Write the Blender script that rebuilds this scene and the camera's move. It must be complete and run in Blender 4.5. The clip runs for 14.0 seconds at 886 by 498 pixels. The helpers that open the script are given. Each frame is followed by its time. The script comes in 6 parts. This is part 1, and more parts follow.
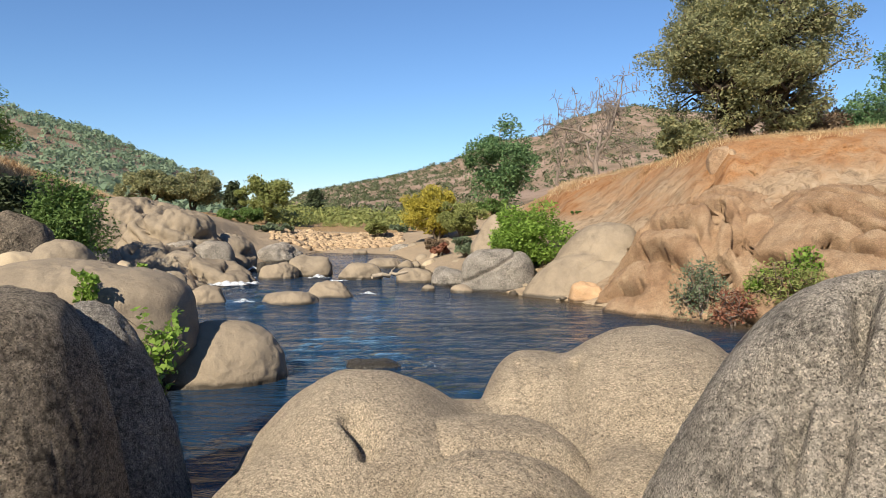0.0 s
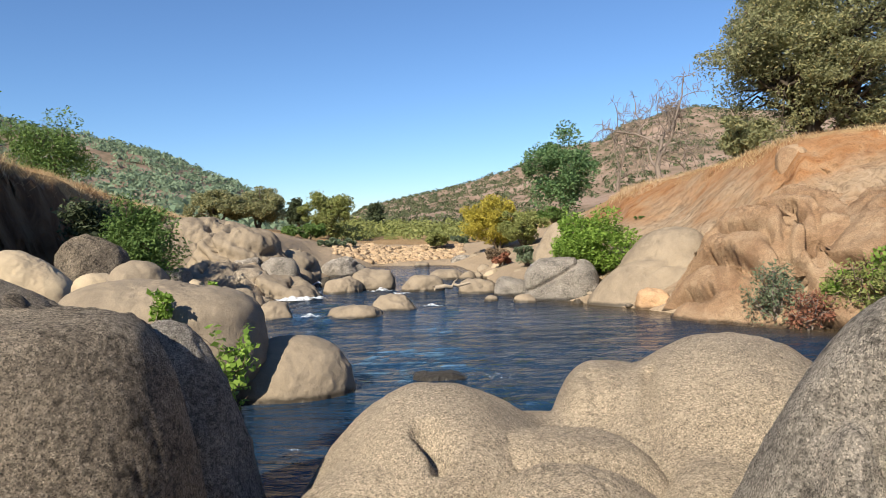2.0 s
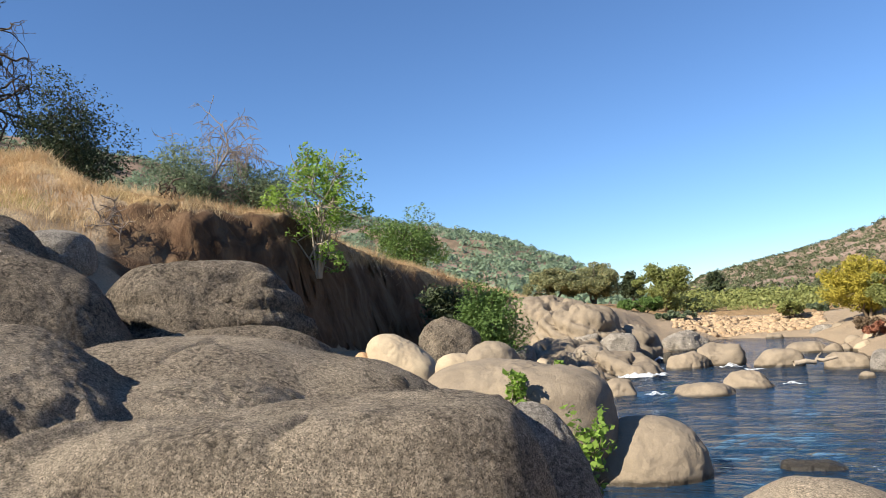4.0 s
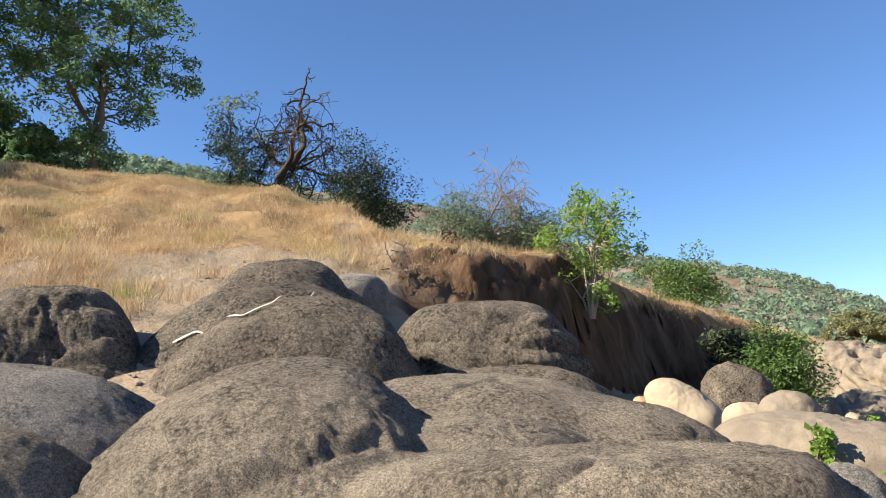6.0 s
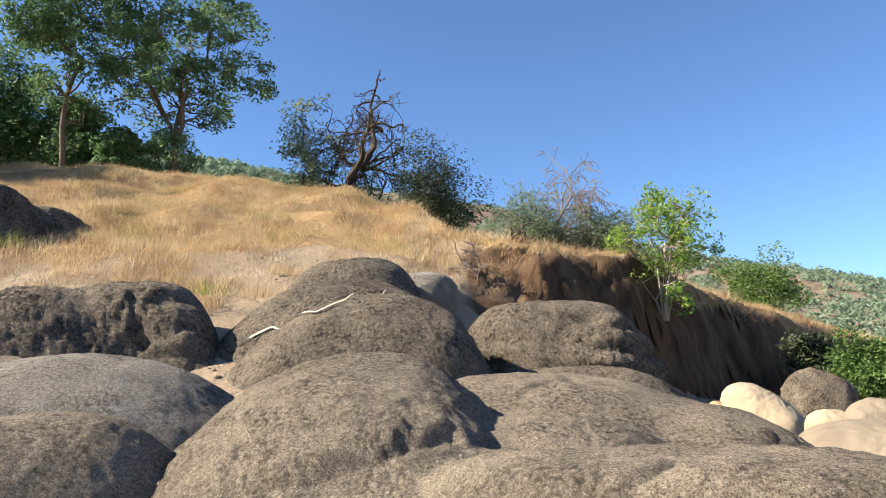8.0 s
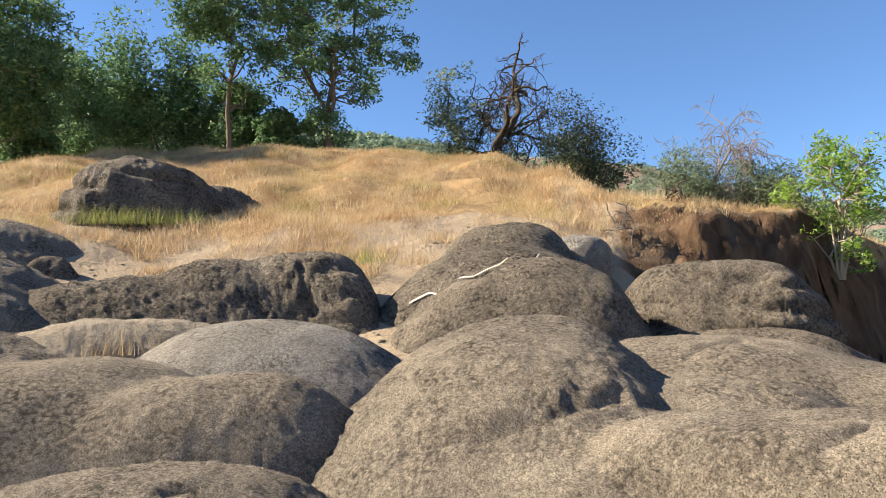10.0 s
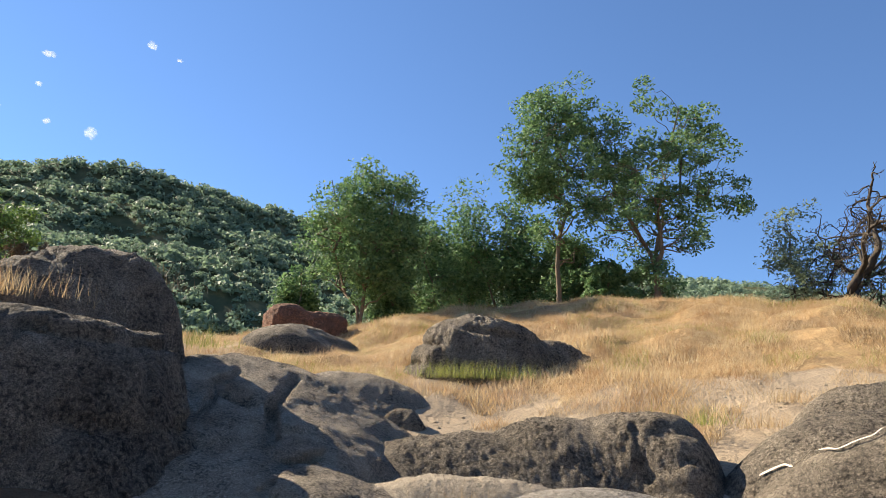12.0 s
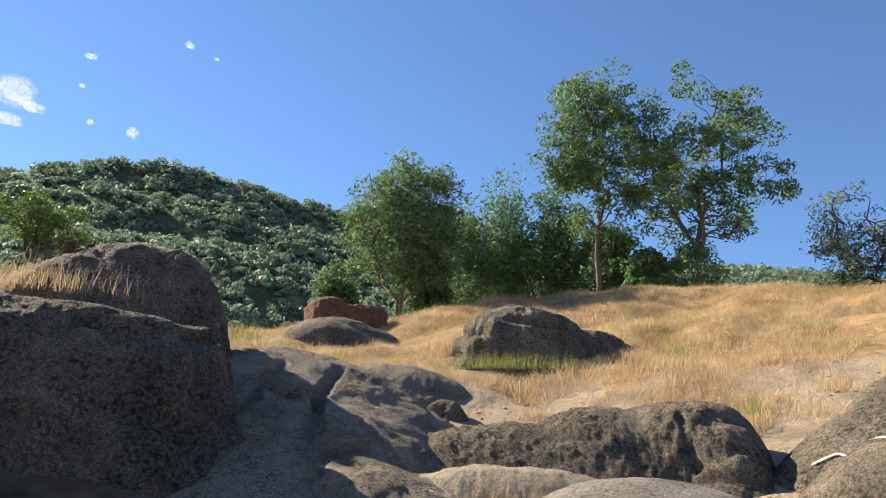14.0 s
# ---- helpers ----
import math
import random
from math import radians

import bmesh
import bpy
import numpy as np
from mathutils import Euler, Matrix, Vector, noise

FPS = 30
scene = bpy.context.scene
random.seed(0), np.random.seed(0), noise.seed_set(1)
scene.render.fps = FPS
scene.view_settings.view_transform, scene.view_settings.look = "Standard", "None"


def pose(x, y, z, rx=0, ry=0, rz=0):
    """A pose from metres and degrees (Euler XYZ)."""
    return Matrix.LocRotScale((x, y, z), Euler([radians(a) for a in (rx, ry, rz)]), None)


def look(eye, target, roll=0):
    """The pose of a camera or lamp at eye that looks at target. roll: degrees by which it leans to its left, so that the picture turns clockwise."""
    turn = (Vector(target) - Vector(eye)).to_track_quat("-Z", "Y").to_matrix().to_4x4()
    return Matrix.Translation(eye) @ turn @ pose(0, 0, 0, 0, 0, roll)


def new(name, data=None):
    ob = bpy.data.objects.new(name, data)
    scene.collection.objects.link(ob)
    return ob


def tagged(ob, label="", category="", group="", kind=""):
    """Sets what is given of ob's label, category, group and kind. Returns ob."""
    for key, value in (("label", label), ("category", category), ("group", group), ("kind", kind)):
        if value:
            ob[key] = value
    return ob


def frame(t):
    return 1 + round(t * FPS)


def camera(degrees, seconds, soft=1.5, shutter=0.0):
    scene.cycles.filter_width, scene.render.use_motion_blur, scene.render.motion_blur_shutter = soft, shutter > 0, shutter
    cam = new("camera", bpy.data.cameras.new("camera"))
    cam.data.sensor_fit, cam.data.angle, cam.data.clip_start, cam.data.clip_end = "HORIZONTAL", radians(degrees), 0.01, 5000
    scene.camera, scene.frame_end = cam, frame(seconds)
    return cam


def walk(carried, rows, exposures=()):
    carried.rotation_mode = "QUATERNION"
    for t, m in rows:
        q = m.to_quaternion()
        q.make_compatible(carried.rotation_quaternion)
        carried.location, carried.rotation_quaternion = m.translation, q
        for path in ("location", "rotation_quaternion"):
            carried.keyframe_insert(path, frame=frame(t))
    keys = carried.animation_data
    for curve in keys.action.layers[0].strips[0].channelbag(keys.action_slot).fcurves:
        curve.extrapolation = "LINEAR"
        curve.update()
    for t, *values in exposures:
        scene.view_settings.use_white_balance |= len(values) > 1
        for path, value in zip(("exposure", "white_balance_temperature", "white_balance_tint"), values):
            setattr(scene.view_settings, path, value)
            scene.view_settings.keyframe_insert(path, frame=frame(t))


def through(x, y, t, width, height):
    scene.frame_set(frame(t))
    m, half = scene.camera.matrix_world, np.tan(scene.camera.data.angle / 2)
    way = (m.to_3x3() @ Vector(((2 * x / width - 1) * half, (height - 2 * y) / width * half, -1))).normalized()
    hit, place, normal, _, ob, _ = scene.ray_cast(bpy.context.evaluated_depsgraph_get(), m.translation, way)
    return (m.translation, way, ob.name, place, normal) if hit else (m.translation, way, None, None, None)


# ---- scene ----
cam = camera(61.66, 14.0, 0.6)
PATH = [
    (0.0, pose(-0.000, 0.000, 2.000, 87.20, 0.00, -0.00)),
    (0.5, pose(-0.003, 0.000, 2.000, 87.52, -0.17, 0.15)),
    (1.0, pose(-0.002, -0.001, 2.001, 87.72, 0.12, 0.40)),
    (1.5, pose(-0.009, 0.007, 2.003, 87.72, 0.96, 1.47)),
    (2.0, pose(-0.030, 0.015, 2.008, 88.08, 1.88, 4.59)),
    (2.5, pose(-0.032, 0.010, 2.014, 89.32, 2.64, 10.25)),
    (3.0, pose(-0.042, -0.028, 2.034, 91.23, 3.21, 17.84)),
    (3.5, pose(-0.084, -0.052, 2.056, 93.34, 4.03, 22.85)),
    (4.0, pose(-0.118, -0.077, 2.067, 95.16, 4.26, 29.94)),
    (6.5, pose(-0.195, -0.118, 2.079, 100.06, 2.25, 52.58)),
    (7.0, pose(-0.213, -0.112, 2.077, 100.51, 2.22, 53.58)),
    (9.5, pose(-0.211, -0.226, 2.020, 96.97, 0.90, 62.15)),
    (10.0, pose(-0.226, -0.239, 2.033, 97.34, 1.56, 67.04)),
    (10.5, pose(-0.255, -0.258, 2.079, 99.82, 0.97, 76.25)),
    (11.0, pose(-0.276, -0.252, 2.133, 103.84, -0.93, 85.17)),
    (11.5, pose(-0.314, -0.220, 2.175, 107.13, -2.46, 89.69)),
    (12.0, pose(-0.252, -0.255, 2.164, 108.52, -2.80, 91.53)),
    (12.5, pose(-0.262, -0.275, 2.160, 108.61, -3.06, 93.21)),
    (13.0, pose(-0.253, -0.286, 2.165, 108.42, -3.04, 93.95)),
    (13.5, pose(-0.261, -0.296, 2.154, 108.10, -2.91, 94.31)),
    (14.0, pose(-0.261, -0.301, 2.159, 107.72, -2.71, 94.58)),
]

EXPOSURE = [(0.0, 0.83, 6750), (2.5, 0.93, 6650), (4.0, 1.10, 6600), (6.5, 1.36, 6700), (9.5, 1.53, 7000), (11.0, 1.53, 7100), (14.0, 1.46, 7150)]
walk(cam, PATH, [(t, stops, kelvin, 10) for t, stops, kelvin in EXPOSURE])

# ---------------------------------------------------------------- sky and sun
SUN_AZ, SUN_EL = 154.0, 35.0  # bearing to the left of north, height
world = bpy.data.worlds.new("sky")
scene.world = world
world.use_nodes = True
wn = world.node_tree.nodes
sky = wn.new("ShaderNodeTexSky")
sky.sky_type, sky.sun_disc = "NISHITA", False
sky.sun_elevation, sky.sun_rotation = radians(SUN_EL), radians(360 - SUN_AZ)
sky.altitude, sky.air_density, sky.dust_density, sky.ozone_density = 900, 1.0, 0.0, 8.5
world.node_tree.links.new(sky.outputs[0], wn["Background"].inputs[0])
wn["Background"].inputs[1].default_value = 0.078

sun = new("sun", bpy.data.lights.new("sun", "SUN"))
sun.data.energy, sun.data.angle, sun.data.color = 5.0, radians(0.5), (1.0, 0.91, 0.77)
sun_way = Vector((-math.sin(radians(SUN_AZ)) * math.cos(radians(SUN_EL)),
                  math.cos(radians(SUN_AZ)) * math.cos(radians(SUN_EL)), math.sin(radians(SUN_EL))))
sun.matrix_world = look(sun_way * 60, (0, 0, 0))


# ---------------------------------------------------------------- number noise
RNG = np.random.default_rng(7)
_perm = np.random.default_rng(3).permutation(256)
_perm = np.concatenate([_perm, _perm, _perm])
_grad = np.random.default_rng(4).normal(size=(256, 3))
_grad /= np.linalg.norm(_grad, axis=1)[:, None]


def perlin(p):
    """Gradient noise, about -0.7 to 0.7, for an array of points."""
    p = np.asarray(p, float)
    i = np.floor(p).astype(int)
    f = p - i
    u = f * f * f * (f * (f * 6 - 15) + 10)
    i &= 255
    total = np.zeros(len(p))
    for dx in (0, 1):
        for dy in (0, 1):
            for dz in (0, 1):
                g = _grad[_perm[_perm[_perm[i[:, 0] + dx] + i[:, 1] + dy] + i[:, 2] + dz]]
                w = (u[:, 0] if dx else 1 - u[:, 0]) * (u[:, 1] if dy else 1 - u[:, 1]) * (u[:, 2] if dz else 1 - u[:, 2])
                total += w * (g * (f - (dx, dy, dz))).sum(1)
    return total


def fbm(p, octaves=4, gain=0.5):
    p = np.asarray(p, float)
    total, amp = np.zeros(len(p)), 1.0
    for k in range(octaves):
        total += amp * perlin(p * 2 ** k + 17.3 * k)
        amp *= gain
    return total


def smooth(a, b, x):
    s = np.clip((x - a) / (b - a), 0, 1)
    return s * s * (3 - 2 * s)


def sheet(name, verts, faces, material, shade=True, attrs=None):
    """A mesh from arrays: faces is an (n, 3) or (n, 4) array."""
    verts, faces = np.asarray(verts, np.float32), np.asarray(faces, np.int32)
    me = bpy.data.meshes.new(name)
    me.vertices.add(len(verts))
    me.vertices.foreach_set("co", verts.ravel())
    n, k = faces.shape
    me.loops.add(n * k)
    me.loops.foreach_set("vertex_index", faces.ravel())
    me.polygons.add(n)
    me.polygons.foreach_set("loop_start", np.arange(0, n * k, k, dtype=np.int32))
    if shade:
        me.polygons.foreach_set("use_smooth", np.ones(n, bool))
    for key, values in (attrs or {}).items():
        a = me.attributes.new(key, "FLOAT", "POINT")
        a.data.foreach_set("value", np.asarray(values, np.float32))
    me.update(calc_edges=True)
    me.validate()
    me.materials.append(material)
    return me


def hang(name, mesh, parent=None, label=""):
    ob = new(name, mesh)
    if parent:
        ob.parent = parent
    return tagged(ob, label)

# ---------------------------------------------------------------- materials
class Nodes:
    """Short hand for building a node material."""

    def __init__(self, name):
        self.mat = bpy.data.materials.new(name)
        self.mat.use_nodes = True
        self.t = self.mat.node_tree
        self.b = self.t.nodes["Principled BSDF"]
        self.where = self.add("ShaderNodeTexCoord").outputs["Object"]

    def add(self, kind, **inputs):
        n = self.t.nodes.new(kind)
        for key, value in inputs.items():
            self.put(n.inputs[key.replace("_", " ")], value)
        return n

    def put(self, socket, value):
        if isinstance(value, bpy.types.NodeSocket):
            self.t.links.new(value, socket)
        else:
            socket.default_value = value

    def noise(self, scale, detail=4, rough=0.55, warp=0.0, stretch=None):
        place = self.where
        if stretch:
            m = self.add("ShaderNodeMapping", Vector=place, Scale=stretch)
            place = m.outputs[0]
        return self.add("ShaderNodeTexNoise", Vector=place, Scale=scale, Detail=detail, Roughness=rough, Distortion=warp).outputs["Fac"]

    def cells(self, scale, feature="F1"):
        n = self.add("ShaderNodeTexVoronoi", Vector=self.where, Scale=scale)
        n.feature = feature
        return n.outputs["Distance"]

    def ramp(self, fac, *stops):
        n = self.add("ShaderNodeValToRGB", Fac=fac)
        e = n.color_ramp.elements
        while len(e) < len(stops):
            e.new(0.5)
        for el, (at, c) in zip(e, stops):
            el.position = at
            el.color = (*c, 1) if isinstance(c, tuple) else (c, c, c, 1)
        return n.outputs[0]

    def mix(self, fac, a, b, kind="MIX"):
        n = self.t.nodes.new("ShaderNodeMix")
        n.data_type, n.blend_type = "RGBA", kind
        self.put(n.inputs[0], fac)
        for socket, v in ((n.inputs[6], a), (n.inputs[7], b)):
            self.put(socket, (*v, 1) if isinstance(v, tuple) and len(v) == 3 else v)
        return n.outputs[2]

    def math(self, op, a, b=0.0):
        n = self.t.nodes.new("ShaderNodeMath")
        n.operation = op
        self.put(n.inputs[0], a)
        self.put(n.inputs[1], b)
        return n.outputs[0]

    def attr(self, key):
        n = self.t.nodes.new("ShaderNodeAttribute")
        n.attribute_name = key
        return n.outputs["Fac"]

    def island(self):
        return self.t.nodes.new("ShaderNodeNewGeometry").outputs["Random Per Island"]

    def thing(self):
        return self.t.nodes.new("ShaderNodeObjectInfo").outputs["Random"]

    def bump(self, height, strength=0.5, distance=0.02, under=None):
        n = self.add("ShaderNodeBump", Height=height, Strength=strength, Distance=distance)
        if under:
            self.put(n.inputs["Normal"], under)
        return n.outputs[0]

    def done(self, colour, rough=0.9, normal=None, spec=0.3):
        self.put(self.b.inputs["Base Color"], colour if isinstance(colour, bpy.types.NodeSocket) else (*colour, 1))
        self.put(self.b.inputs["Roughness"], rough)
        self.b.inputs["Specular IOR Level"].default_value = spec
        if normal:
            self.put(self.b.inputs["Normal"], normal)
        return self.mat


def granite(name, light, dark, crust, crusted=0.55, knobs=0.3, relief=1.0, grain=150.0, speck=1.0):
    """Weathered granite: crystals of several tones, paler worn and darker crusted areas, knobs of coarse crystal."""
    n = Nodes(name)
    broad = n.noise(0.8, 5, 0.62, 0.8)
    mid = n.noise(4.2, 6, 0.66, 0.4)
    fine = n.noise(grain * 0.45, 6, 0.78)
    crystal = n.add("ShaderNodeTexVoronoi", Vector=n.where, Scale=grain).outputs["Color"]
    tone = n.add("ShaderNodeSeparateColor", Color=crystal)
    c = n.mix(n.ramp(broad, (0.36, 0.0), (0.64, 1.0)), light, dark)
    cover = n.ramp(n.math("ADD", n.math("MULTIPLY", broad, 0.5), n.math("MULTIPLY", mid, 0.5)), (crusted - 0.12, 0.0), (crusted + 0.14, 1.0))
    c = n.mix(n.math("MULTIPLY", cover, 0.9), c, crust)
    c = n.mix(n.ramp(n.noise(1.5, 6, 0.72, 1.4), (0.55, 0.0), (0.75, 0.5)), c, tuple(v * 0.6 for v in crust))  # lichen and water stains
    c = n.mix(speck, c, n.ramp(tone.outputs[0], (0.0, 0.58), (0.6, 1.0), (1.0, 1.4)), "MULTIPLY")
    c = n.mix(n.ramp(tone.outputs[1], (0.86, 0.0), (0.90, 0.75 * speck)), c, tuple(v * 0.22 for v in dark))
    c = n.mix(speck, c, n.ramp(fine, (0.30, 0.48), (0.50, 1.0), (0.72, 1.35)), "MULTIPLY")
    c = n.mix(0.35, c, n.mix(n.thing(), (0.8, 0.79, 0.78), (1.12, 1.07, 1.0)), "MULTIPLY")
    geo = n.t.nodes.new("ShaderNodeNewGeometry")
    up = n.add("ShaderNodeSeparateXYZ", Vector=geo.outputs["Position"]).outputs[2]
    c = n.mix(1.0, c, (1.24, 1.23, 1.21), "MULTIPLY")
    wet = n.ramp(n.math("ADD", up, n.math("MULTIPLY", mid, 0.12)), (0.10, 1.0), (0.15, 0.0))  # the river keeps the foot of the stones wet
    c = n.mix(wet, c, n.mix(0.78, c, (0.02, 0.018, 0.015)))
    low = n.bump(mid, 0.7 * relief, 0.07)
    warp = n.mix(0.05, n.where, n.add("ShaderNodeTexNoise", Vector=n.where, Scale=9.0).outputs["Color"])
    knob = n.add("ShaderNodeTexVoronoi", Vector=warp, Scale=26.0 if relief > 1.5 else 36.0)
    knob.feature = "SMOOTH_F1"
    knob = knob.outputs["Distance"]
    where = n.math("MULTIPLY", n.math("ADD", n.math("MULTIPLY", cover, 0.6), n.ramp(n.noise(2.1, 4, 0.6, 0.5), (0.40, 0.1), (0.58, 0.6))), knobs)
    # shade painted into the colour: gaps between knobs darkened, their tops brightened
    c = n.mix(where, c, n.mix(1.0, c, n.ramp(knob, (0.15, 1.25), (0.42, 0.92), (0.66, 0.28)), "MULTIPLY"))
    low = n.bump(n.math("MULTIPLY", knob, n.math("MULTIPLY", where, -1.0)), 1.0, 0.11, low)
    pit = n.bump(n.noise(grain * 0.12, 6, 0.72, 0.3), 0.8 * relief, 0.08, low)
    top = n.bump(fine, 0.9 * relief, 0.028, pit)
    return n.done(c, n.math("SUBTRACT", 0.88, n.math("MULTIPLY", wet, 0.6)), top, 0.2)


GRANITE = granite("granite_tan", (0.42, 0.355, 0.27), (0.37, 0.31, 0.235), (0.27, 0.228, 0.178), 0.58, 0.4, 0.9, 160.0, 0.95)
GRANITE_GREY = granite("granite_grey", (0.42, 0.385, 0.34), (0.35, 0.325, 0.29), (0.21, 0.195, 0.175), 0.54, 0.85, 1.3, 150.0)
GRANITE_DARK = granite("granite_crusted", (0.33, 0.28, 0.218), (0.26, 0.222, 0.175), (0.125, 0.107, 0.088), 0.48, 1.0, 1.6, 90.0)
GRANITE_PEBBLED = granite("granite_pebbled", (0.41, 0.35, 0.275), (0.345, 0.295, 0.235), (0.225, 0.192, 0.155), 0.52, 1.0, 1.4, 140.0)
SMOOTH_TAN = granite("granite_worn", (0.22, 0.184, 0.138), (0.182, 0.152, 0.115), (0.12, 0.10, 0.08), 0.60, 0.05, 0.35, 160.0, 0.25)
PALE = granite("granite_pale", (0.31, 0.262, 0.19), (0.272, 0.222, 0.16), (0.21, 0.17, 0.125), 0.66, 0.0, 0.2, 160.0, 0.2)
ORANGE = granite("granite_orange", (0.38, 0.26, 0.16), (0.32, 0.205, 0.115), (0.22, 0.16, 0.125), 0.6, 0.1, 0.5, 90.0, 0.4)
RED_ROCK = granite("rock_red", (0.20, 0.096, 0.06), (0.155, 0.074, 0.048), (0.09, 0.052, 0.037), 0.55, 0.3, 1.0, 40.0)
WET = granite("granite_wet", (0.075, 0.067, 0.056), (0.052, 0.048, 0.041), (0.026, 0.025, 0.022), 0.5, 0.1, 0.5, 60.0)
BANK_ROCK = granite("bank_rock", (0.33, 0.245, 0.165), (0.29, 0.195, 0.12), (0.20, 0.12, 0.072), 0.54, 0.2, 0.9, 90.0, 0.45)
COBBLE = granite("cobble", (0.38, 0.29, 0.19), (0.32, 0.23, 0.145), (0.23, 0.17, 0.115), 0.6, 0.1, 0.4, 60.0)


def vein_stone():
    n = Nodes("quartz_vein")
    return n.done(n.ramp(n.noise(30), (0.3, (0.50, 0.42, 0.32)), (0.7, (0.74, 0.66, 0.54))), 0.7, n.bump(n.noise(60), 0.5, 0.01))


def ground_cover():
    """Sandy soil, dry grass, orange bank earth, gravel and brushy hills, laid out by the sheet's own cover values."""
    n = Nodes("ground_cover")
    big, mid, fine = n.noise(0.35, 6, 0.6, 0.4), n.noise(2.2, 6, 0.65, 0.3), n.noise(26.0, 4, 0.7)
    sand = n.mix(mid, (0.40, 0.31, 0.215), (0.52, 0.41, 0.285))
    sand = n.mix(n.ramp(fine, (0.35, 0.6), (0.55, 0.0)), sand, (0.17, 0.13, 0.09))
    straw = n.mix(n.ramp(mid, (0.3, 0.0), (0.7, 1.0)), (0.52, 0.37, 0.20), (0.42, 0.27, 0.135))
    straw = n.mix(n.ramp(big, (0.55, 0.0), (0.72, 0.7)), straw, (0.24, 0.22, 0.08))
    straw = n.mix(n.ramp(fine, (0.38, 0.7), (0.55, 0.0)), straw, (0.17, 0.10, 0.045))
    streak = n.noise(1.6, 6, 0.62, 0.8, (1.0, 1.0, 0.35))
    earth = n.ramp(streak, (0.30, (0.20, 0.08, 0.035)), (0.43, (0.38, 0.19, 0.085)), (0.58, (0.42, 0.25, 0.135)), (0.76, (0.38, 0.28, 0.18)))
    earth = n.mix(n.ramp(fine, (0.38, 0.5), (0.52, 0.0)), earth, (0.16, 0.085, 0.045))
    rock = n.ramp(n.noise(3.0, 6, 0.68, 1.2, (1.0, 1.0, 0.3)), (0.34, (0.20, 0.145, 0.10)), (0.48, (0.38, 0.28, 0.185)), (0.66, (0.46, 0.355, 0.25)))
    edge = n.math("ADD", n.attr("height"), n.math("MULTIPLY", n.math("SUBTRACT", big, 0.5), 1.4))
    earth = n.mix(n.ramp(edge, (0.55, 1.0), (0.85, 0.0)), earth, rock)
    bank = n.ramp(streak, (0.32, (0.085, 0.05, 0.03)), (0.5, (0.16, 0.10, 0.06)), (0.72, (0.24, 0.17, 0.105)))
    h = n.noise(0.05, 8, 0.68, 0.4)
    scrub = n.ramp(h, (0.36, (0.16, 0.13, 0.085)), (0.46, (0.27, 0.20, 0.145)), (0.56, (0.36, 0.265, 0.205)), (0.72, (0.40, 0.32, 0.265)))
    wood = n.ramp(h, (0.40, (0.05, 0.07, 0.035)), (0.55, (0.10, 0.11, 0.055)), (0.66, (0.24, 0.20, 0.10)))
    c = sand
    for key, colour in (("grass", straw), ("earth", earth), ("bank", bank), ("scrub", scrub), ("wood", wood)):
        edge = n.math("ADD", n.attr(key), n.math("MULTIPLY", n.math("SUBTRACT", mid, 0.5), 0.7))
        c = n.mix(n.ramp(edge, (0.4, 0.0), (0.6, 1.0)), c, colour)
    c = n.mix(1.0, c, (0.74, 0.74, 0.74), "MULTIPLY")
    nm = n.bump(mid, 0.8, 0.2)
    nm = n.bump(fine, 0.7, 0.03, nm)
    return n.done(c, 0.95, nm, 0.1)


def river_water():
    n = Nodes("river_water")
    depth = n.attr("depth")
    c = n.mix(n.ramp(depth, (0.05, 0.0), (0.70, 1.0)), (0.060, 0.042, 0.020), (0.007, 0.026, 0.055))
    long = n.noise(1.1, 5, 0.62, 1.2, (0.45, 1.7, 1.0))
    short = n.noise(5.5, 4, 0.65, 0.8, (0.5, 1.6, 1.0))
    gust = n.ramp(n.noise(0.22, 4, 0.6, 0.8, (0.5, 1.6, 1.0)), (0.38, 0.35), (0.62, 1.0))
    nm = n.bump(long, n.math("MULTIPLY", gust, 1.0), 0.55)
    nm = n.bump(short, n.math("MULTIPLY", gust, 0.9), 0.09, nm)
    n.b.inputs["IOR"].default_value = 1.33
    return n.done(c, 0.06, nm, 0.5)


def foam_stuff():
    n = Nodes("white_water")
    f = n.noise(13.0, 6, 0.72, 0.8, (0.6, 1.4, 1.0))
    n.put(n.b.inputs["Alpha"], n.ramp(n.math("MULTIPLY", f, n.attr("thick")), (0.46, 0.0), (0.62, 0.9)))
    return n.done(n.mix(f, (0.55, 0.62, 0.68), (0.85, 0.87, 0.88)), 0.5, n.bump(f, 0.8, 0.06))


def leafy(name, dark, light, through=0.25, tip=None, patch=()):
    n = Nodes(name)
    r = n.island()
    c = n.mix(r, dark, light)
    for k, tone in enumerate(patch):  # stands of another tone
        c = n.mix(n.ramp(n.noise(0.28 + 0.35 * k, 5, 0.65, 0.6), (0.47, 0.0), (0.63, 0.85)), c, tone)
    if tip:
        c = n.mix(n.ramp(r, (0.78, 0.0), (0.95, 1.0)), c, tip)
    c = n.mix(0.5, c, n.mix(n.noise(1.2, 3), (0.6, 0.6, 0.6), (1.35, 1.35, 1.3)), "MULTIPLY")
    c = n.mix(1.0, c, (0.9, 0.9, 0.9), "MULTIPLY")
    n.done(c, 0.6, None, 0.25)
    tr = n.add("ShaderNodeBsdfTranslucent", Color=c)
    m = n.add("ShaderNodeMixShader", Fac=through)
    n.put(m.inputs[1], n.b.outputs[0])
    n.put(m.inputs[2], tr.outputs[0])
    n.put(n.t.nodes["Material Output"].inputs["Surface"], m.outputs[0])
    return n.mat


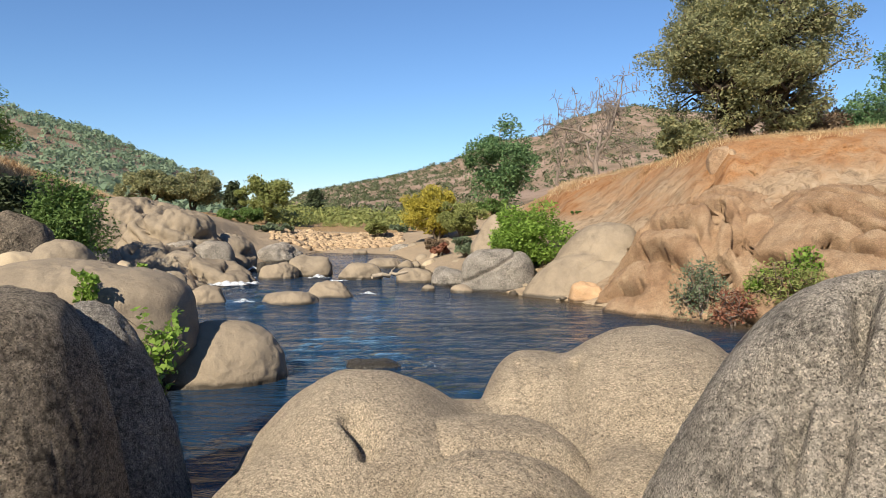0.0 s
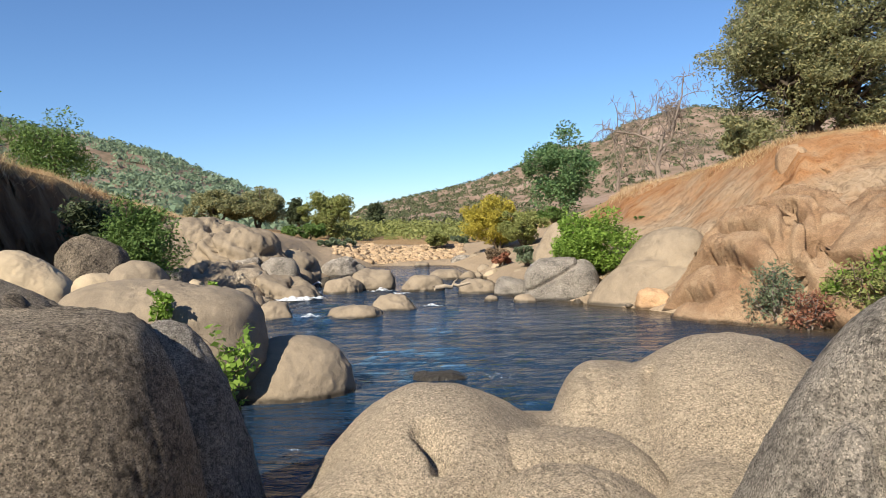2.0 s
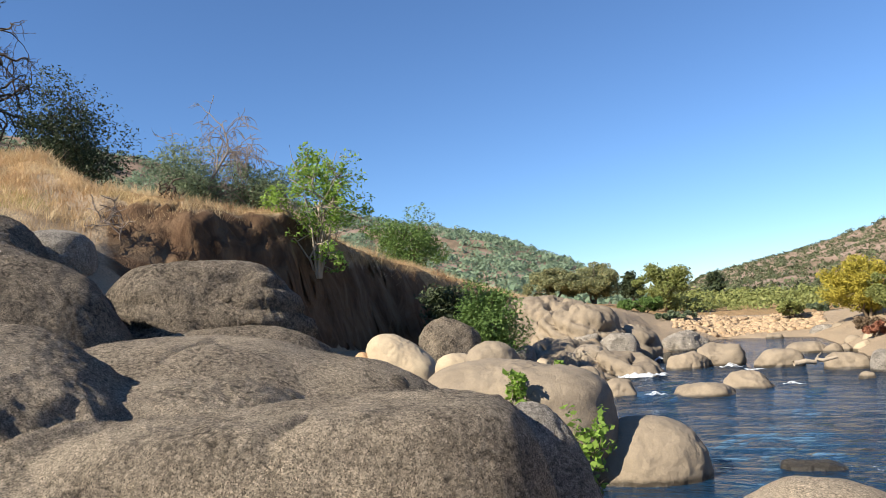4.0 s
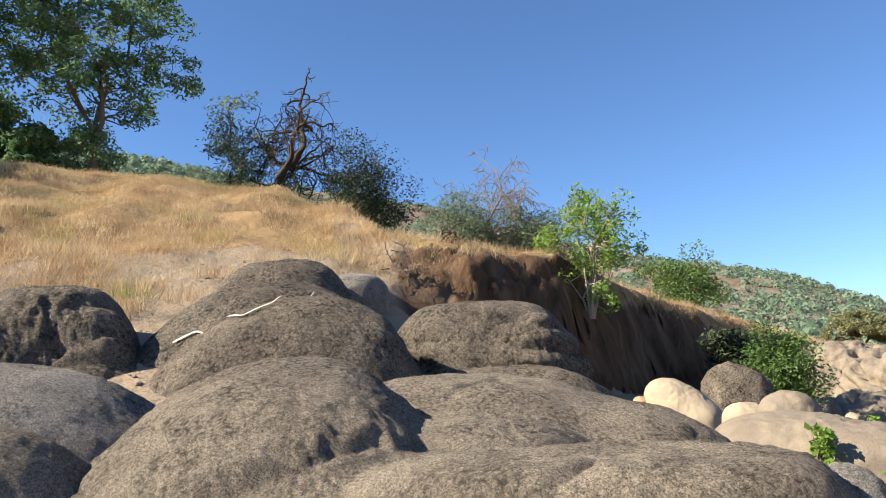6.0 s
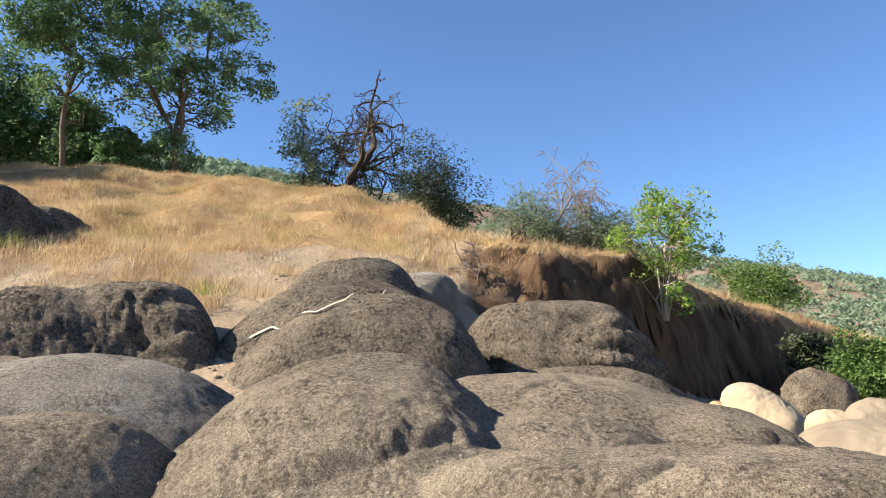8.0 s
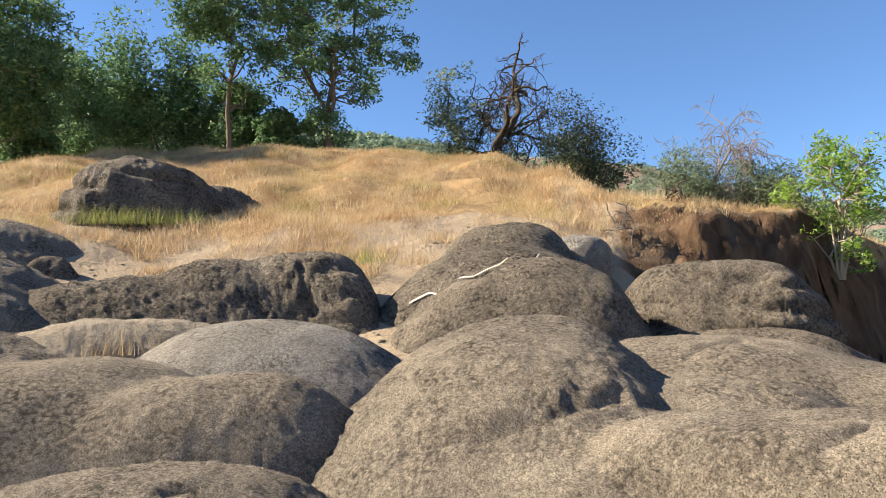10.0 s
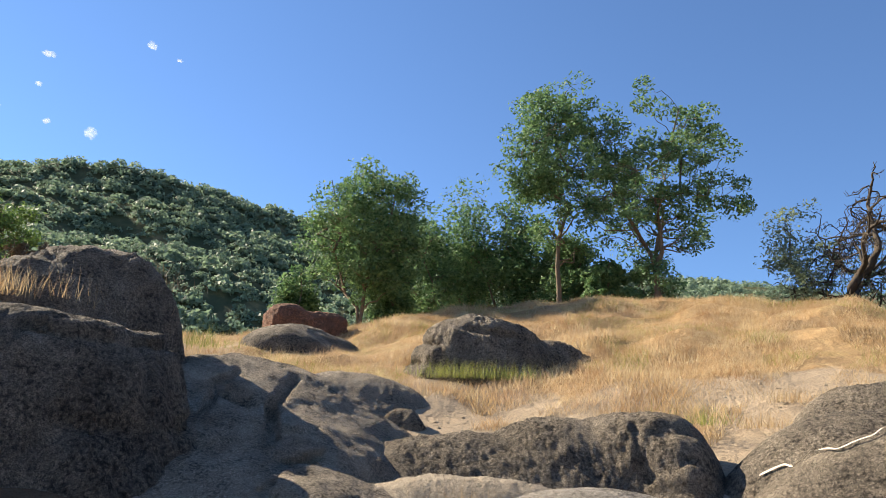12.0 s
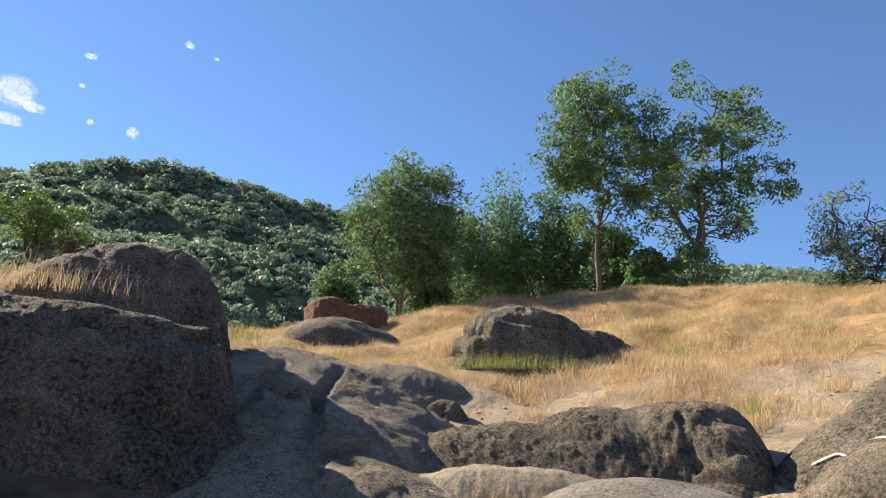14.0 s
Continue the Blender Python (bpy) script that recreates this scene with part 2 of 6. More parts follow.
def bark(name, a, b):
    n = Nodes(name)
    f = n.noise(9.0, 6, 0.7, 0.4, (1, 1, 0.25))
    return n.done(n.mix(f, a, b), 0.9, n.bump(f, 0.9, 0.04), 0.2)


GROUND, WATER, FOAM, VEIN = ground_cover(), river_water(), foam_stuff(), vein_stone()
BARK, BARK_PALE, BARK_DEAD = bark("bark", (0.07, 0.055, 0.04), (0.22, 0.17, 0.12)), bark("bark_pale", (0.2, 0.16, 0.12), (0.42, 0.36, 0.28)), bark("bark_dead", (0.10, 0.08, 0.07), (0.30, 0.25, 0.21))
BARK_DARK = bark("bark_dark", (0.03, 0.025, 0.02), (0.10, 0.08, 0.06))
LEAF_OAK = leafy("leaves_oak", (0.058, 0.13, 0.055), (0.205, 0.33, 0.145), 0.38)
LEAF_OLIVE = leafy("leaves_olive", (0.19, 0.21, 0.11), (0.40, 0.41, 0.22), 0.5, (0.46, 0.41, 0.2))
LEAF_BRIGHT = leafy("leaves_bright", (0.15, 0.26, 0.045), (0.33, 0.49, 0.10), 0.5)
LEAF_MID = leafy("leaves_mid", (0.08, 0.15, 0.04), (0.18, 0.28, 0.08), 0.35)
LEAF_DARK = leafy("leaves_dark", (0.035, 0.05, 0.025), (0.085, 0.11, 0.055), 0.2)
LEAF_GREY = leafy("leaves_greygreen", (0.14, 0.19, 0.12), (0.27, 0.33, 0.20), 0.5)
LEAF_WILLOW = leafy("leaves_willow", (0.18, 0.22, 0.07), (0.32, 0.34, 0.12), 0.35)
LEAF_YELLOW = leafy("leaves_yellow", (0.36, 0.32, 0.05), (0.55, 0.47, 0.09), 0.4)
LEAF_RED = leafy("twigs_red", (0.20, 0.075, 0.05), (0.34, 0.16, 0.10), 0.2)
LEAF_BROWN = leafy("twigs_brown", (0.13, 0.095, 0.06), (0.24, 0.17, 0.11), 0.2)
STRAW = leafy("dry_grass", (0.40, 0.255, 0.12), (0.69, 0.52, 0.305), 0.35, None, ((0.58, 0.43, 0.30), (0.31, 0.18, 0.09), (0.72, 0.59, 0.37)))
STRAW_GREEN = leafy("green_grass", (0.20, 0.24, 0.06), (0.38, 0.37, 0.11), 0.35)
SCRUB = leafy("hill_scrub", (0.06, 0.08, 0.04), (0.13, 0.15, 0.075), 0.15)
# hill leaf tones paled and blued, painting in the haze of distance
WOODS = leafy("hill_woods", (0.15, 0.225, 0.145), (0.28, 0.37, 0.245), 0.4)

# ---------------------------------------------------------------- the lie of the land
# Along each bearing (degrees to the left of north): height at 4 m, then distance and height of the
# river bed or rock shelf, of the bank's foot, and of the bank's or hillside's crest.
RIVER_SIDE = np.array([
    (-75, -.8, 12.0, -.7, 14.0, .05, 22, 4.2), (-31, -.8, 12.5, -.7, 14.2, .05, 21, 4.05), (-21, -.8, 12.5, -.7, 14.4, .05, 20, 3.85),
    (-15, -.8, 13.5, -.7, 15.6, .05, 24, 3.45), (-9, -.8, 15.0, -.7, 17.3, .05, 30, 3.1), (-5, -.8, 16.0, -.7, 18.6, .05, 42, 2.0),
    (0, -.8, 19.0, -.6, 21.5, .05, 42, 1.0), (4, -.8, 33.0, -.6, 36.0, .02, 44, .7), (10, -.8, 35.0, -.6, 38.5, .02, 44, .9),
    (14, -.8, 26.0, -.6, 31.0, .1, 44, 1.2), (19, -.8, 15.0, -.6, 20.0, .1, 29, 1.9)])
HILL_SIDE = np.array([
    (23, -.6, 8, .1, 29, .6, 34.5, 2.4), (27, .0, 8, .3, 27.0, .9, 29.7, 3.1), (32, .3, 8, .6, 22.8, 1.0, 25.3, 3.75), (37, .4, 8, .7, 20.0, 1.3, 22.2, 4.25),
    (42, .5, 8, .9, 16.6, 1.6, 19.2, 5.0), (49, .5, 8, 1.2, 15, 2.4, 17.5, 5.0), (55, .5, 8, 1.4, 14.3, 3.3, 18.6, 5.6), (59, .5, 8, 1.5, 13.5, 3.4, 24, 7.6), (63, .5, 8, 1.6, 13, 3.4, 29, 9.1)])
SLOPE_SIDE = np.array([
    (70, .5, 8, 1.5, 13, 3.2, 32, 10.4), (80, .5, 8, 1.4, 13, 3.0, 34, 11.1), (90, .5, 8, 1.3, 16, 3.9, 33, 10.3), (100, .5, 8, 1.4, 14, 3.2, 30, 8.5),
    (110, .5, 8, 1.5, 12, 2.8, 26, 6.7), (120, .6, 8, 1.8, 13, 3.6, 24, 6.6), (150, .6, 8, 2.0, 14, 4.0, 24, 6.6), (220, .4, 8, .8, 14, 1.5, 24, 4.0), (285, -.8, 12, -.7, 14, .05, 22, 4.2)])
LAND = np.concatenate([RIVER_SIDE, HILL_SIDE, SLOPE_SIDE])
# skyline heights in degrees, by bearing
LEFT_RIDGE = np.array([(14.5, -1), (16.7, 1.3), (20.3, 3.5), (26, 5.8), (35, 7.7), (52, 12.7), (70, 15.6), (78, 16.2), (94, 18.6), (104, 19.4), (109, 20.2), (118, 21.2), (122, 20.6), (128, 18.3), (160, 12), (200, 3), (240, 1)])
RIGHT_RIDGE = np.array([(-75, 5), (-30, 6.5), (-20, 7.0), (-14, 7.8), (-9.3, 6.9), (-7.6, 5.7), (-4.6, 5.5), (-2.6, 4.8), (-.7, 3.9), (3.6, 2.8), (8, 1.9), (10.5, 1.5), (12, .6), (14.5, .2), (18, -1)])


def bearing(x, y):
    return (np.degrees(np.arctan2(-x, y)) + 75) % 360 - 75


def land(x, y):
    """Height of the bare ground, and how far out on its bank a spot lies (0 foot, 1 crest)."""
    x, y = np.asarray(x, float), np.asarray(y, float)
    az, r = bearing(x, y), np.hypot(x, y)
    z0, r1, z1, r2, z2, r3, z3 = (np.interp(az, LAND[:, 0], LAND[:, k]) for k in range(1, 8))
    p = np.stack([x, y, np.zeros_like(x)], -1)
    wob = 1 + 0.05 * fbm(p * 0.22 + 5, 3)
    r = r * wob
    up = np.clip((r - r2) / (r3 - r2), 0, 1)
    steep = np.clip((z3 - z2) / (r3 - r2) - 0.35, 0, 0.6) / 0.6
    rise = (1 - steep) * up ** 0.92 + steep * smooth(0, 1, up ** 0.8)
    z = np.where(r < 4, 0.3 + (z0 - 0.3) * smooth(2.2, 4, r), z0 + (z1 - z0) * smooth(4, r1, r))
    z = np.where(r > r1, z1 + (z2 - z1) * (r - r1) / (r2 - r1), z)
    z = np.where(r > r2, z2 + (z3 - z2) * rise, z)
    out = np.maximum(r - r3, 0)
    high = smooth(6, 11, z3)
    z = z + out * (0.02 * (1 - high) - 0.10 * high) * np.exp(-out / 40)
    z += 0.10 * fbm(p * 0.5, 4) * smooth(-0.2, 0.6, z)
    z += 0.5 * fbm(p * 0.3 + 7, 3) * smooth(4.6, 6.0, z) * (r < 40) * smooth(52, 58, az) * (1 - smooth(106, 112, az))  # mounds on the grassy slope
    gully = np.abs(perlin(p * 0.33 + 2)) + 0.5 * np.abs(perlin(p * 0.9 + 9)) + 0.3 * np.abs(perlin(p * 2.1 + 5))
    z += steep * np.sin(np.pi * up) * (0.45 * (gully - 0.34) + 0.35 * fbm(p * 1.5, 6, 0.62))
    far = np.hypot(x, y)
    hills = far > 85
    if hills.any():
        z[hills] = ridges(x[hills], y[hills], z[hills], az[hills], far[hills])
    return z, up


def ridges(x, y, z, az, far):
    """The far hills, raised out of the plain."""
    p = np.stack([x, y, 0 * x], -1)
    for ridge, start, at, seed in ((LEFT_RIDGE, 95.0, 330.0, 3.0), (RIGHT_RIDGE, 150.0, 480.0, 8.0)):
        top = 2 + at * np.tan(np.radians(np.interp(az, ridge[:, 0], ridge[:, 1])))
        rough = fbm(p * 0.012 + seed, 5)
        s = np.clip((far + 10 * rough - start) / (at * 0.98 - start), 0, 1) ** 1.45 * (1 - 0.6 * smooth(at * 1.05, at * 2.2, far))
        lift = np.maximum(top - z, 0) * s
        z = z + lift * (1 + 0.25 * rough * (1 - s)) + smooth(start, at, far) * 1.6 * fbm(p * 0.06 + seed, 4) * (top > 2)
    return z


def ground_height(x, y):
    return float(land(np.array([x]), np.array([y]))[0][0])


def build_ground():
    az = np.concatenate([np.arange(-75, -34, 2.0), np.arange(-34, 130, 0.42), np.arange(130, 285, 4.0)])
    r = np.concatenate([np.linspace(0.02, 8, 34)[:-1], np.linspace(8, 46, 230)[:-1], np.geomspace(46, 700, 120)[:-1], np.geomspace(700, 4500, 14)])
    a, rr = np.meshgrid(np.radians(az), r, indexing="ij")
    x, y = -np.sin(a) * rr, np.cos(a) * rr
    shape = x.shape
    x, y = x.ravel(), y.ravel()
    z, up = land(x, y)
    b, far = bearing(x, y), np.hypot(x, y)
    # ribs, ledges and hollows of the steep banks push out sideways
    steep = np.abs(np.gradient(z.reshape(shape), axis=1) / np.gradient(rr, axis=1)).ravel()
    push = smooth(0.25, 0.7, steep) * (far < 50) * smooth(-0.05, 0.1, up) * (1 - smooth(0.85, 1.0, up)) * (1 - 0.8 * smooth(50, 56, b))
    q = np.stack([b * 0.16 * np.clip(far / 17, 0.5, 2), z * 0.8, 0 * z], -1)
    rib = 0.7 * np.abs(perlin(q * 1.2)) + 0.5 * np.abs(perlin(q * 2.9 + 3)) + 0.25 * perlin(q * 6.5) + 0.18 * fbm(q * 13, 4, 0.55)
    x, y = x * (1 + push * (rib - 0.32) * 1.0 / far), y * (1 + push * (rib - 0.32) * 1.0 / far)
    i = np.arange(shape[0] * shape[1]).reshape(shape)
    i2 = np.roll(i, -1, axis=0)
    f = np.stack([i[:, :-1], i2[:, :-1], i2[:, 1:], i[:, 1:]], -1).reshape(-1, 4)[:, ::-1]
    n1 = fbm(np.stack([x, y, 0 * x], -1) * 0.25, 4)
    hill = smooth(70, 110, far)
    left = smooth(14, 17, b) * (1 - smooth(170, 200, b))
    right_bank = (1 - smooth(-9, -3, b)) * smooth(-74, -70, b)
    slope = smooth(57, 61, b) * (1 - smooth(104, 112, b)) + smooth(112, 118, b) * smooth(15, 17, far)
    crest = smooth(0.55, 0.95, up + 0.35 * n1)
    grass = np.where(b > 20, np.maximum(smooth(0.08, 0.3, up + 0.25 * n1) * slope, crest), smooth(0.9, 1.0, up + 0.1 * n1) * right_bank)
    grass = np.maximum(grass, smooth(19, 21, b) * (1 - smooth(22, 25, b)) * smooth(0.0, 0.4, up + 0.5 * n1))
    grass = np.maximum(grass * (far < 80), (b < 20) * smooth(43, 46, far) * 0.8)
    earth = right_bank * smooth(0.0, 0.06, up) * (far < 60)
    bank = smooth(22, 25, b) * (1 - smooth(52, 57, b)) * smooth(0.0, 0.08, up) * (1 - crest)
    bank = np.maximum(bank, smooth(98, 104, b) * (1 - smooth(135, 140, b)) * (1 - smooth(13, 15, far)) * (1 - grass) * 0.85)
    dense = left * smooth(45, 85, b)
    scrub, wood = hill * (1 - dense), hill * dense
    me = sheet("ground", np.stack([x, y, z], -1), f, GROUND, True, dict(grass=grass, earth=earth * (1 - 0.6 * grass), height=up, bank=bank, scrub=scrub, wood=wood * 0.95))
    return tagged(hang("ground", me), "sandy riverside ground with dry grass and brushy hills", "ground", kind="structure")


def build_water():
    az = np.radians(np.concatenate([np.arange(-150, -40, 2.0), np.arange(-40, 34, 0.42)]))
    r = np.concatenate([np.linspace(1.5, 12, 100)[:-1], np.geomspace(12, 60, 120)])
    a, rr = np.meshgrid(az, r, indexing="ij")
    x, y = (-np.sin(a) * rr).ravel(), (np.cos(a) * rr).ravel()
    p = np.stack([x * 0.55 + y * 0.1, y * 1.5, 0 * x], -1)
    calm = 0.35 + 0.65 * smooth(-0.2, 0.4, fbm(np.stack([x * 0.1, y * 0.22, 0 * x], -1), 3))
    z = calm * (0.035 * fbm(p * 1.1, 4) + 0.012 * fbm(p * 5 + 3, 3))
    rapid = np.exp(-((x + 5.2) / 2.6) ** 2 - ((y - 17.5) / 3.0) ** 2)
    z += rapid * (0.12 * fbm(np.stack([x * 1.2, y * 1.2, 0 * x], -1), 4) + 0.05)
    depth = np.clip(-land(x, y)[0], 0, 1)
    i = np.arange(len(x)).reshape(a.shape)
    f = np.stack([i[:-1, :-1], i[1:, :-1], i[1:, 1:], i[:-1, 1:]], -1).reshape(-1, 4)[:, ::-1]
    me = sheet("river", np.stack([x, y, z], -1), f, WATER, True, dict(depth=depth))
    return tagged(hang("river", me), "dark blue rippling river water with brown shallows", "river", kind="structure")


build_ground()
build_water()

# ---------------------------------------------------------------- boulders
_balls = {}


def ball(level):
    if level not in _balls:
        bm = bmesh.new()
        bmesh.ops.create_icosphere(bm, subdivisions=level, radius=1.0)
        _balls[level] = (np.array([v.co[:] for v in bm.verts]), np.array([[v.index for v in f.verts] for f in bm.faces]))
        bm.free()
    return _balls[level]


def field(p, lobes, blend, box, foot=0.1):
    """Blended distance to a set of rounded lobes (x, y, z, half width, half depth, half height, turn)."""
    total = None
    for x, y, z, a, b, c, turn in lobes:
        q = p - (x, y, z)
        s, k = math.sin(radians(turn)), math.cos(radians(turn))
        up = q[..., 2] / c
        wide = 1 + foot * np.clip(-up, 0, 1)  # the foot spreads, or is undercut
        u = np.stack([(q[..., 0] * k + q[..., 1] * s) / a / wide, (-q[..., 0] * s + q[..., 1] * k) / b / wide, np.where(up > 0, up, up * 0.5)], -1)
        d = ((np.abs(u) ** box).sum(-1) ** (1 / box) - 1) * min(a, b, c)
        if total is None:
            total = d
        else:
            h = np.clip(0.5 + 0.5 * (d - total) / blend, 0, 1)
            total = d * (1 - h) + total * h - blend * h * (1 - h)
    return total


def surface(dirs, heart, lobes, blend, box, seed, lumps, cracks, cuts=0, joints=None, foot=0.1, rough=1.0):
    """How far the rock reaches from its heart along each direction."""
    reach = 1.15 * max(math.dist(l[:3], heart) + max(l[3], l[4], 2 * l[5]) for l in lobes) + 0.05
    lo, hi = np.zeros(len(dirs)), np.full(len(dirs), reach)
    for k in range(13):
        m = (lo + hi) / 2
        inside = field(heart + dirs * m[:, None], lobes, blend, box, foot) < 0
        lo, hi = np.where(inside, m, lo), np.where(inside, hi, m)
    lo = (lo + hi) / 2
    r = lo
    size = np.median(r)
    rng = np.random.default_rng(int(seed) + 500)
    for _ in range(cuts):  # worn flat faces
        n = rng.normal(size=3) * (1, 1, 0.8) + (0, 0, 0.35)
        n /= np.linalg.norm(n)
        along = dirs @ n
        away = rng.uniform(0.72, 0.9) * np.max(r * along) / np.maximum(along, 0.05)
        k = 0.05 * size
        r = np.minimum(r, away) - k * np.exp(-np.abs(r - away) / k) * 0.6
    p = dirs * r[:, None] / size + seed * 3.7
    r = r + size * lumps * (0.55 * perlin(p * 0.9) + 0.30 * perlin(p * 2.1) + 0.13 * perlin(p * 4.7) + 0.06 * fbm(p * 10, 3) - 0.16 * np.maximum(0, 0.12 - np.abs(perlin(p * 1.4 + 40))) * 4)
    q = heart + dirs * r[:, None]
    worn = np.clip(0.6 + 0.9 * perlin(q * 0.8 + seed), 0.15, 1.2)
    r += rough * min(1.0, size) * worn * (0.05 * perlin(q * 1.7 + seed) + 0.04 * perlin(q * 3.7) + 0.032 * perlin(q * 8.0) + (0.024 * perlin(q * 15.0) - (rough > 1.2) * 0.035 * np.maximum(0, np.abs(perlin(q * 6.0 + 3)) - 0.12) if len(dirs) > 9000 else 0))
    q = heart + dirs * r[:, None]
    for cx, cy, cz, nx, ny, nz, width, deep in cracks:
        n = np.array((nx, ny, nz)) / math.sqrt(nx * nx + ny * ny + nz * nz)
        off = ((q - (cx, cy, cz)) * n).sum(1) + 0.6 * width * perlin(q * 2.5 + seed) + 0.3 * width * perlin(q * 8)
        r -= deep * np.exp(-(off / width) ** 2) * smooth(-0.4, 0.0, perlin(q * 1.3 + seed + nx * 9))
    if joints:  # parallel joints between slabs
        nx, ny, nz, gap, width, deep = joints
        off = (q @ np.array((nx, ny, nz)) + 0.35 * gap * perlin(q * 0.5 + seed)) / gap
        step = off - np.floor(off)
        r += deep * (0.6 * step * perlin(np.stack([np.floor(off) * 1.7, q[:, 0] * 0.4, q[:, 1] * 0.4], -1)) - np.exp(-(np.minimum(step, 1 - step) * gap / width) ** 2) * smooth(-0.2, 0.2, perlin(q * 0.8 + 4)))
    return np.maximum(r, 0.02)


def boulder(label, lobes, material, seed=1, level=5, lumps=0.10, blend=0.25, box=2.3, cracks=(), group="", heart=None, name="boulder", cuts=0, joints=None, foot=0.1, rough=None):
    rough = rough or (1.45 if material is GRANITE_DARK else 1.1)
    lobes = [tuple(l) for l in lobes]
    heart = np.array(heart if heart else np.mean([l[:3] for l in lobes], axis=0))
    dirs, faces = ball(level)
    r = surface(dirs, heart, lobes, blend, box, seed, lumps, cracks, cuts, joints, foot, rough)
    base = np.array((heart[0], heart[1], heart[2] - min(l[5] for l in lobes) * 0.5))
    me = sheet(name, heart - base + dirs * r[:, None], faces, material)
    ob = hang(name, me)
    ob.matrix_world = Matrix.Translation(base)
    ob["seed"] = seed
    return tagged(ob, label, "boulder", group)


def crown(x, y, domes, blend):
    """Height of bedrock at a spot: the blended tops of broad humps.
    Each hump: x, y, z of its top, reach to the left, right, near and far side, bearing, fall at that reach, sharpness."""
    total = None
    for cx, cy, top, left, right, near, far, turn, fall, sharp in domes:
        s, k = math.sin(radians(turn)), math.cos(radians(turn))
        u, v = (x - cx) * k + (y - cy) * s, -(x - cx) * s + (y - cy) * k
        u, v = np.abs(np.where(u > 0, u / right, u / left)), np.abs(np.where(v > 0, v / far, v / near))
        h = top - fall * ((u ** 2.3 + v ** 2.3) ** (1 / 2.3)) ** sharp
        h = np.maximum(h, top - 6 * fall - 1)
        if total is None:
            total = h
        else:
            m = np.clip(0.5 + 0.5 * (h - total) / blend, 0, 1)
            total = h * m + total * (1 - m) + blend * m * (1 - m)
    return total


def line_gap(x, y, points):
    """Distance on the plan from a broken line."""
    d = np.full(len(x), 99.0)
    for (ax, ay), (bx, by) in zip(points[:-1], points[1:]):
        s = np.clip(((x - ax) * (bx - ax) + (y - ay) * (by - ay)) / ((bx - ax) ** 2 + (by - ay) ** 2 + 1e-9), 0, 1)
        d = np.minimum(d, np.hypot(x - ax - s * (bx - ax), y - ay - s * (by - ay)))
    return d


def skin(x, y, rock):
    """Points on the weathered surface of a bedrock outcrop above spots on the plan."""
    domes, blend, seed, lumps, crust, grooves, joints = rock

    def rise(x, y):
        p = np.stack([x, y, 0 * x + seed], -1)
        h = crown(x + 0.5 * lumps * perlin(p * 1.6), y + 0.5 * lumps * perlin(p * 1.6 + 9), domes, blend)
        h = h + lumps * (0.8 * perlin(p * 0.8 + seed) + 0.45 * perlin(p * 2.0) + 0.2 * perlin(p * 4.3))
        for width, deep, *way in grooves:
            d = line_gap(x + 0.6 * width * perlin(p * 3.0), y + 0.6 * width * perlin(p * 3.0 + 5), way)
            h = h - deep * np.exp(-(d / width) ** 2) * np.clip(0.8 + 0.8 * perlin(p * 1.5 + 2), 0.3, 1.2)
        return h

    z, e = rise(x, y), 0.02
    n = np.stack([(z - rise(x + e, y)) / e, (z - rise(x, y + e)) / e, np.ones_like(z)], -1)
    n /= np.linalg.norm(n, axis=1)[:, None]
    q = np.stack([x, y, z], -1)
    worn = np.clip(0.75 + 1.3 * perlin(q * 0.9 + seed), 0.2, 1.6)
    push = crust * worn * (0.9 * perlin(q * 3.1 + seed) + 0.8 * perlin(q * 6.5) + 0.8 * perlin(q * 13.0) + 0.8 * perlin(q * 22.0) - 0.25 * np.maximum(0, 0.10 - np.abs(perlin(q * 2.2 + 11))) * 8)
    if joints:  # parallel joints between slabs
        nx, ny, nz, gap, width, deep = joints
        off = (q @ np.array((nx, ny, nz)) + 0.3 * gap * perlin(q * 0.5 + seed)) / gap
        step = off - np.floor(off)
        push += deep * (0.7 * step * perlin(np.stack([np.floor(off) * 1.7, x * 0.4, y * 0.4], -1)) - np.exp(-(np.minimum(step, 1 - step) * gap / width) ** 2) * smooth(-0.25, 0.1, perlin(q * 0.8 + 4)))
    return q + n * push[:, None]


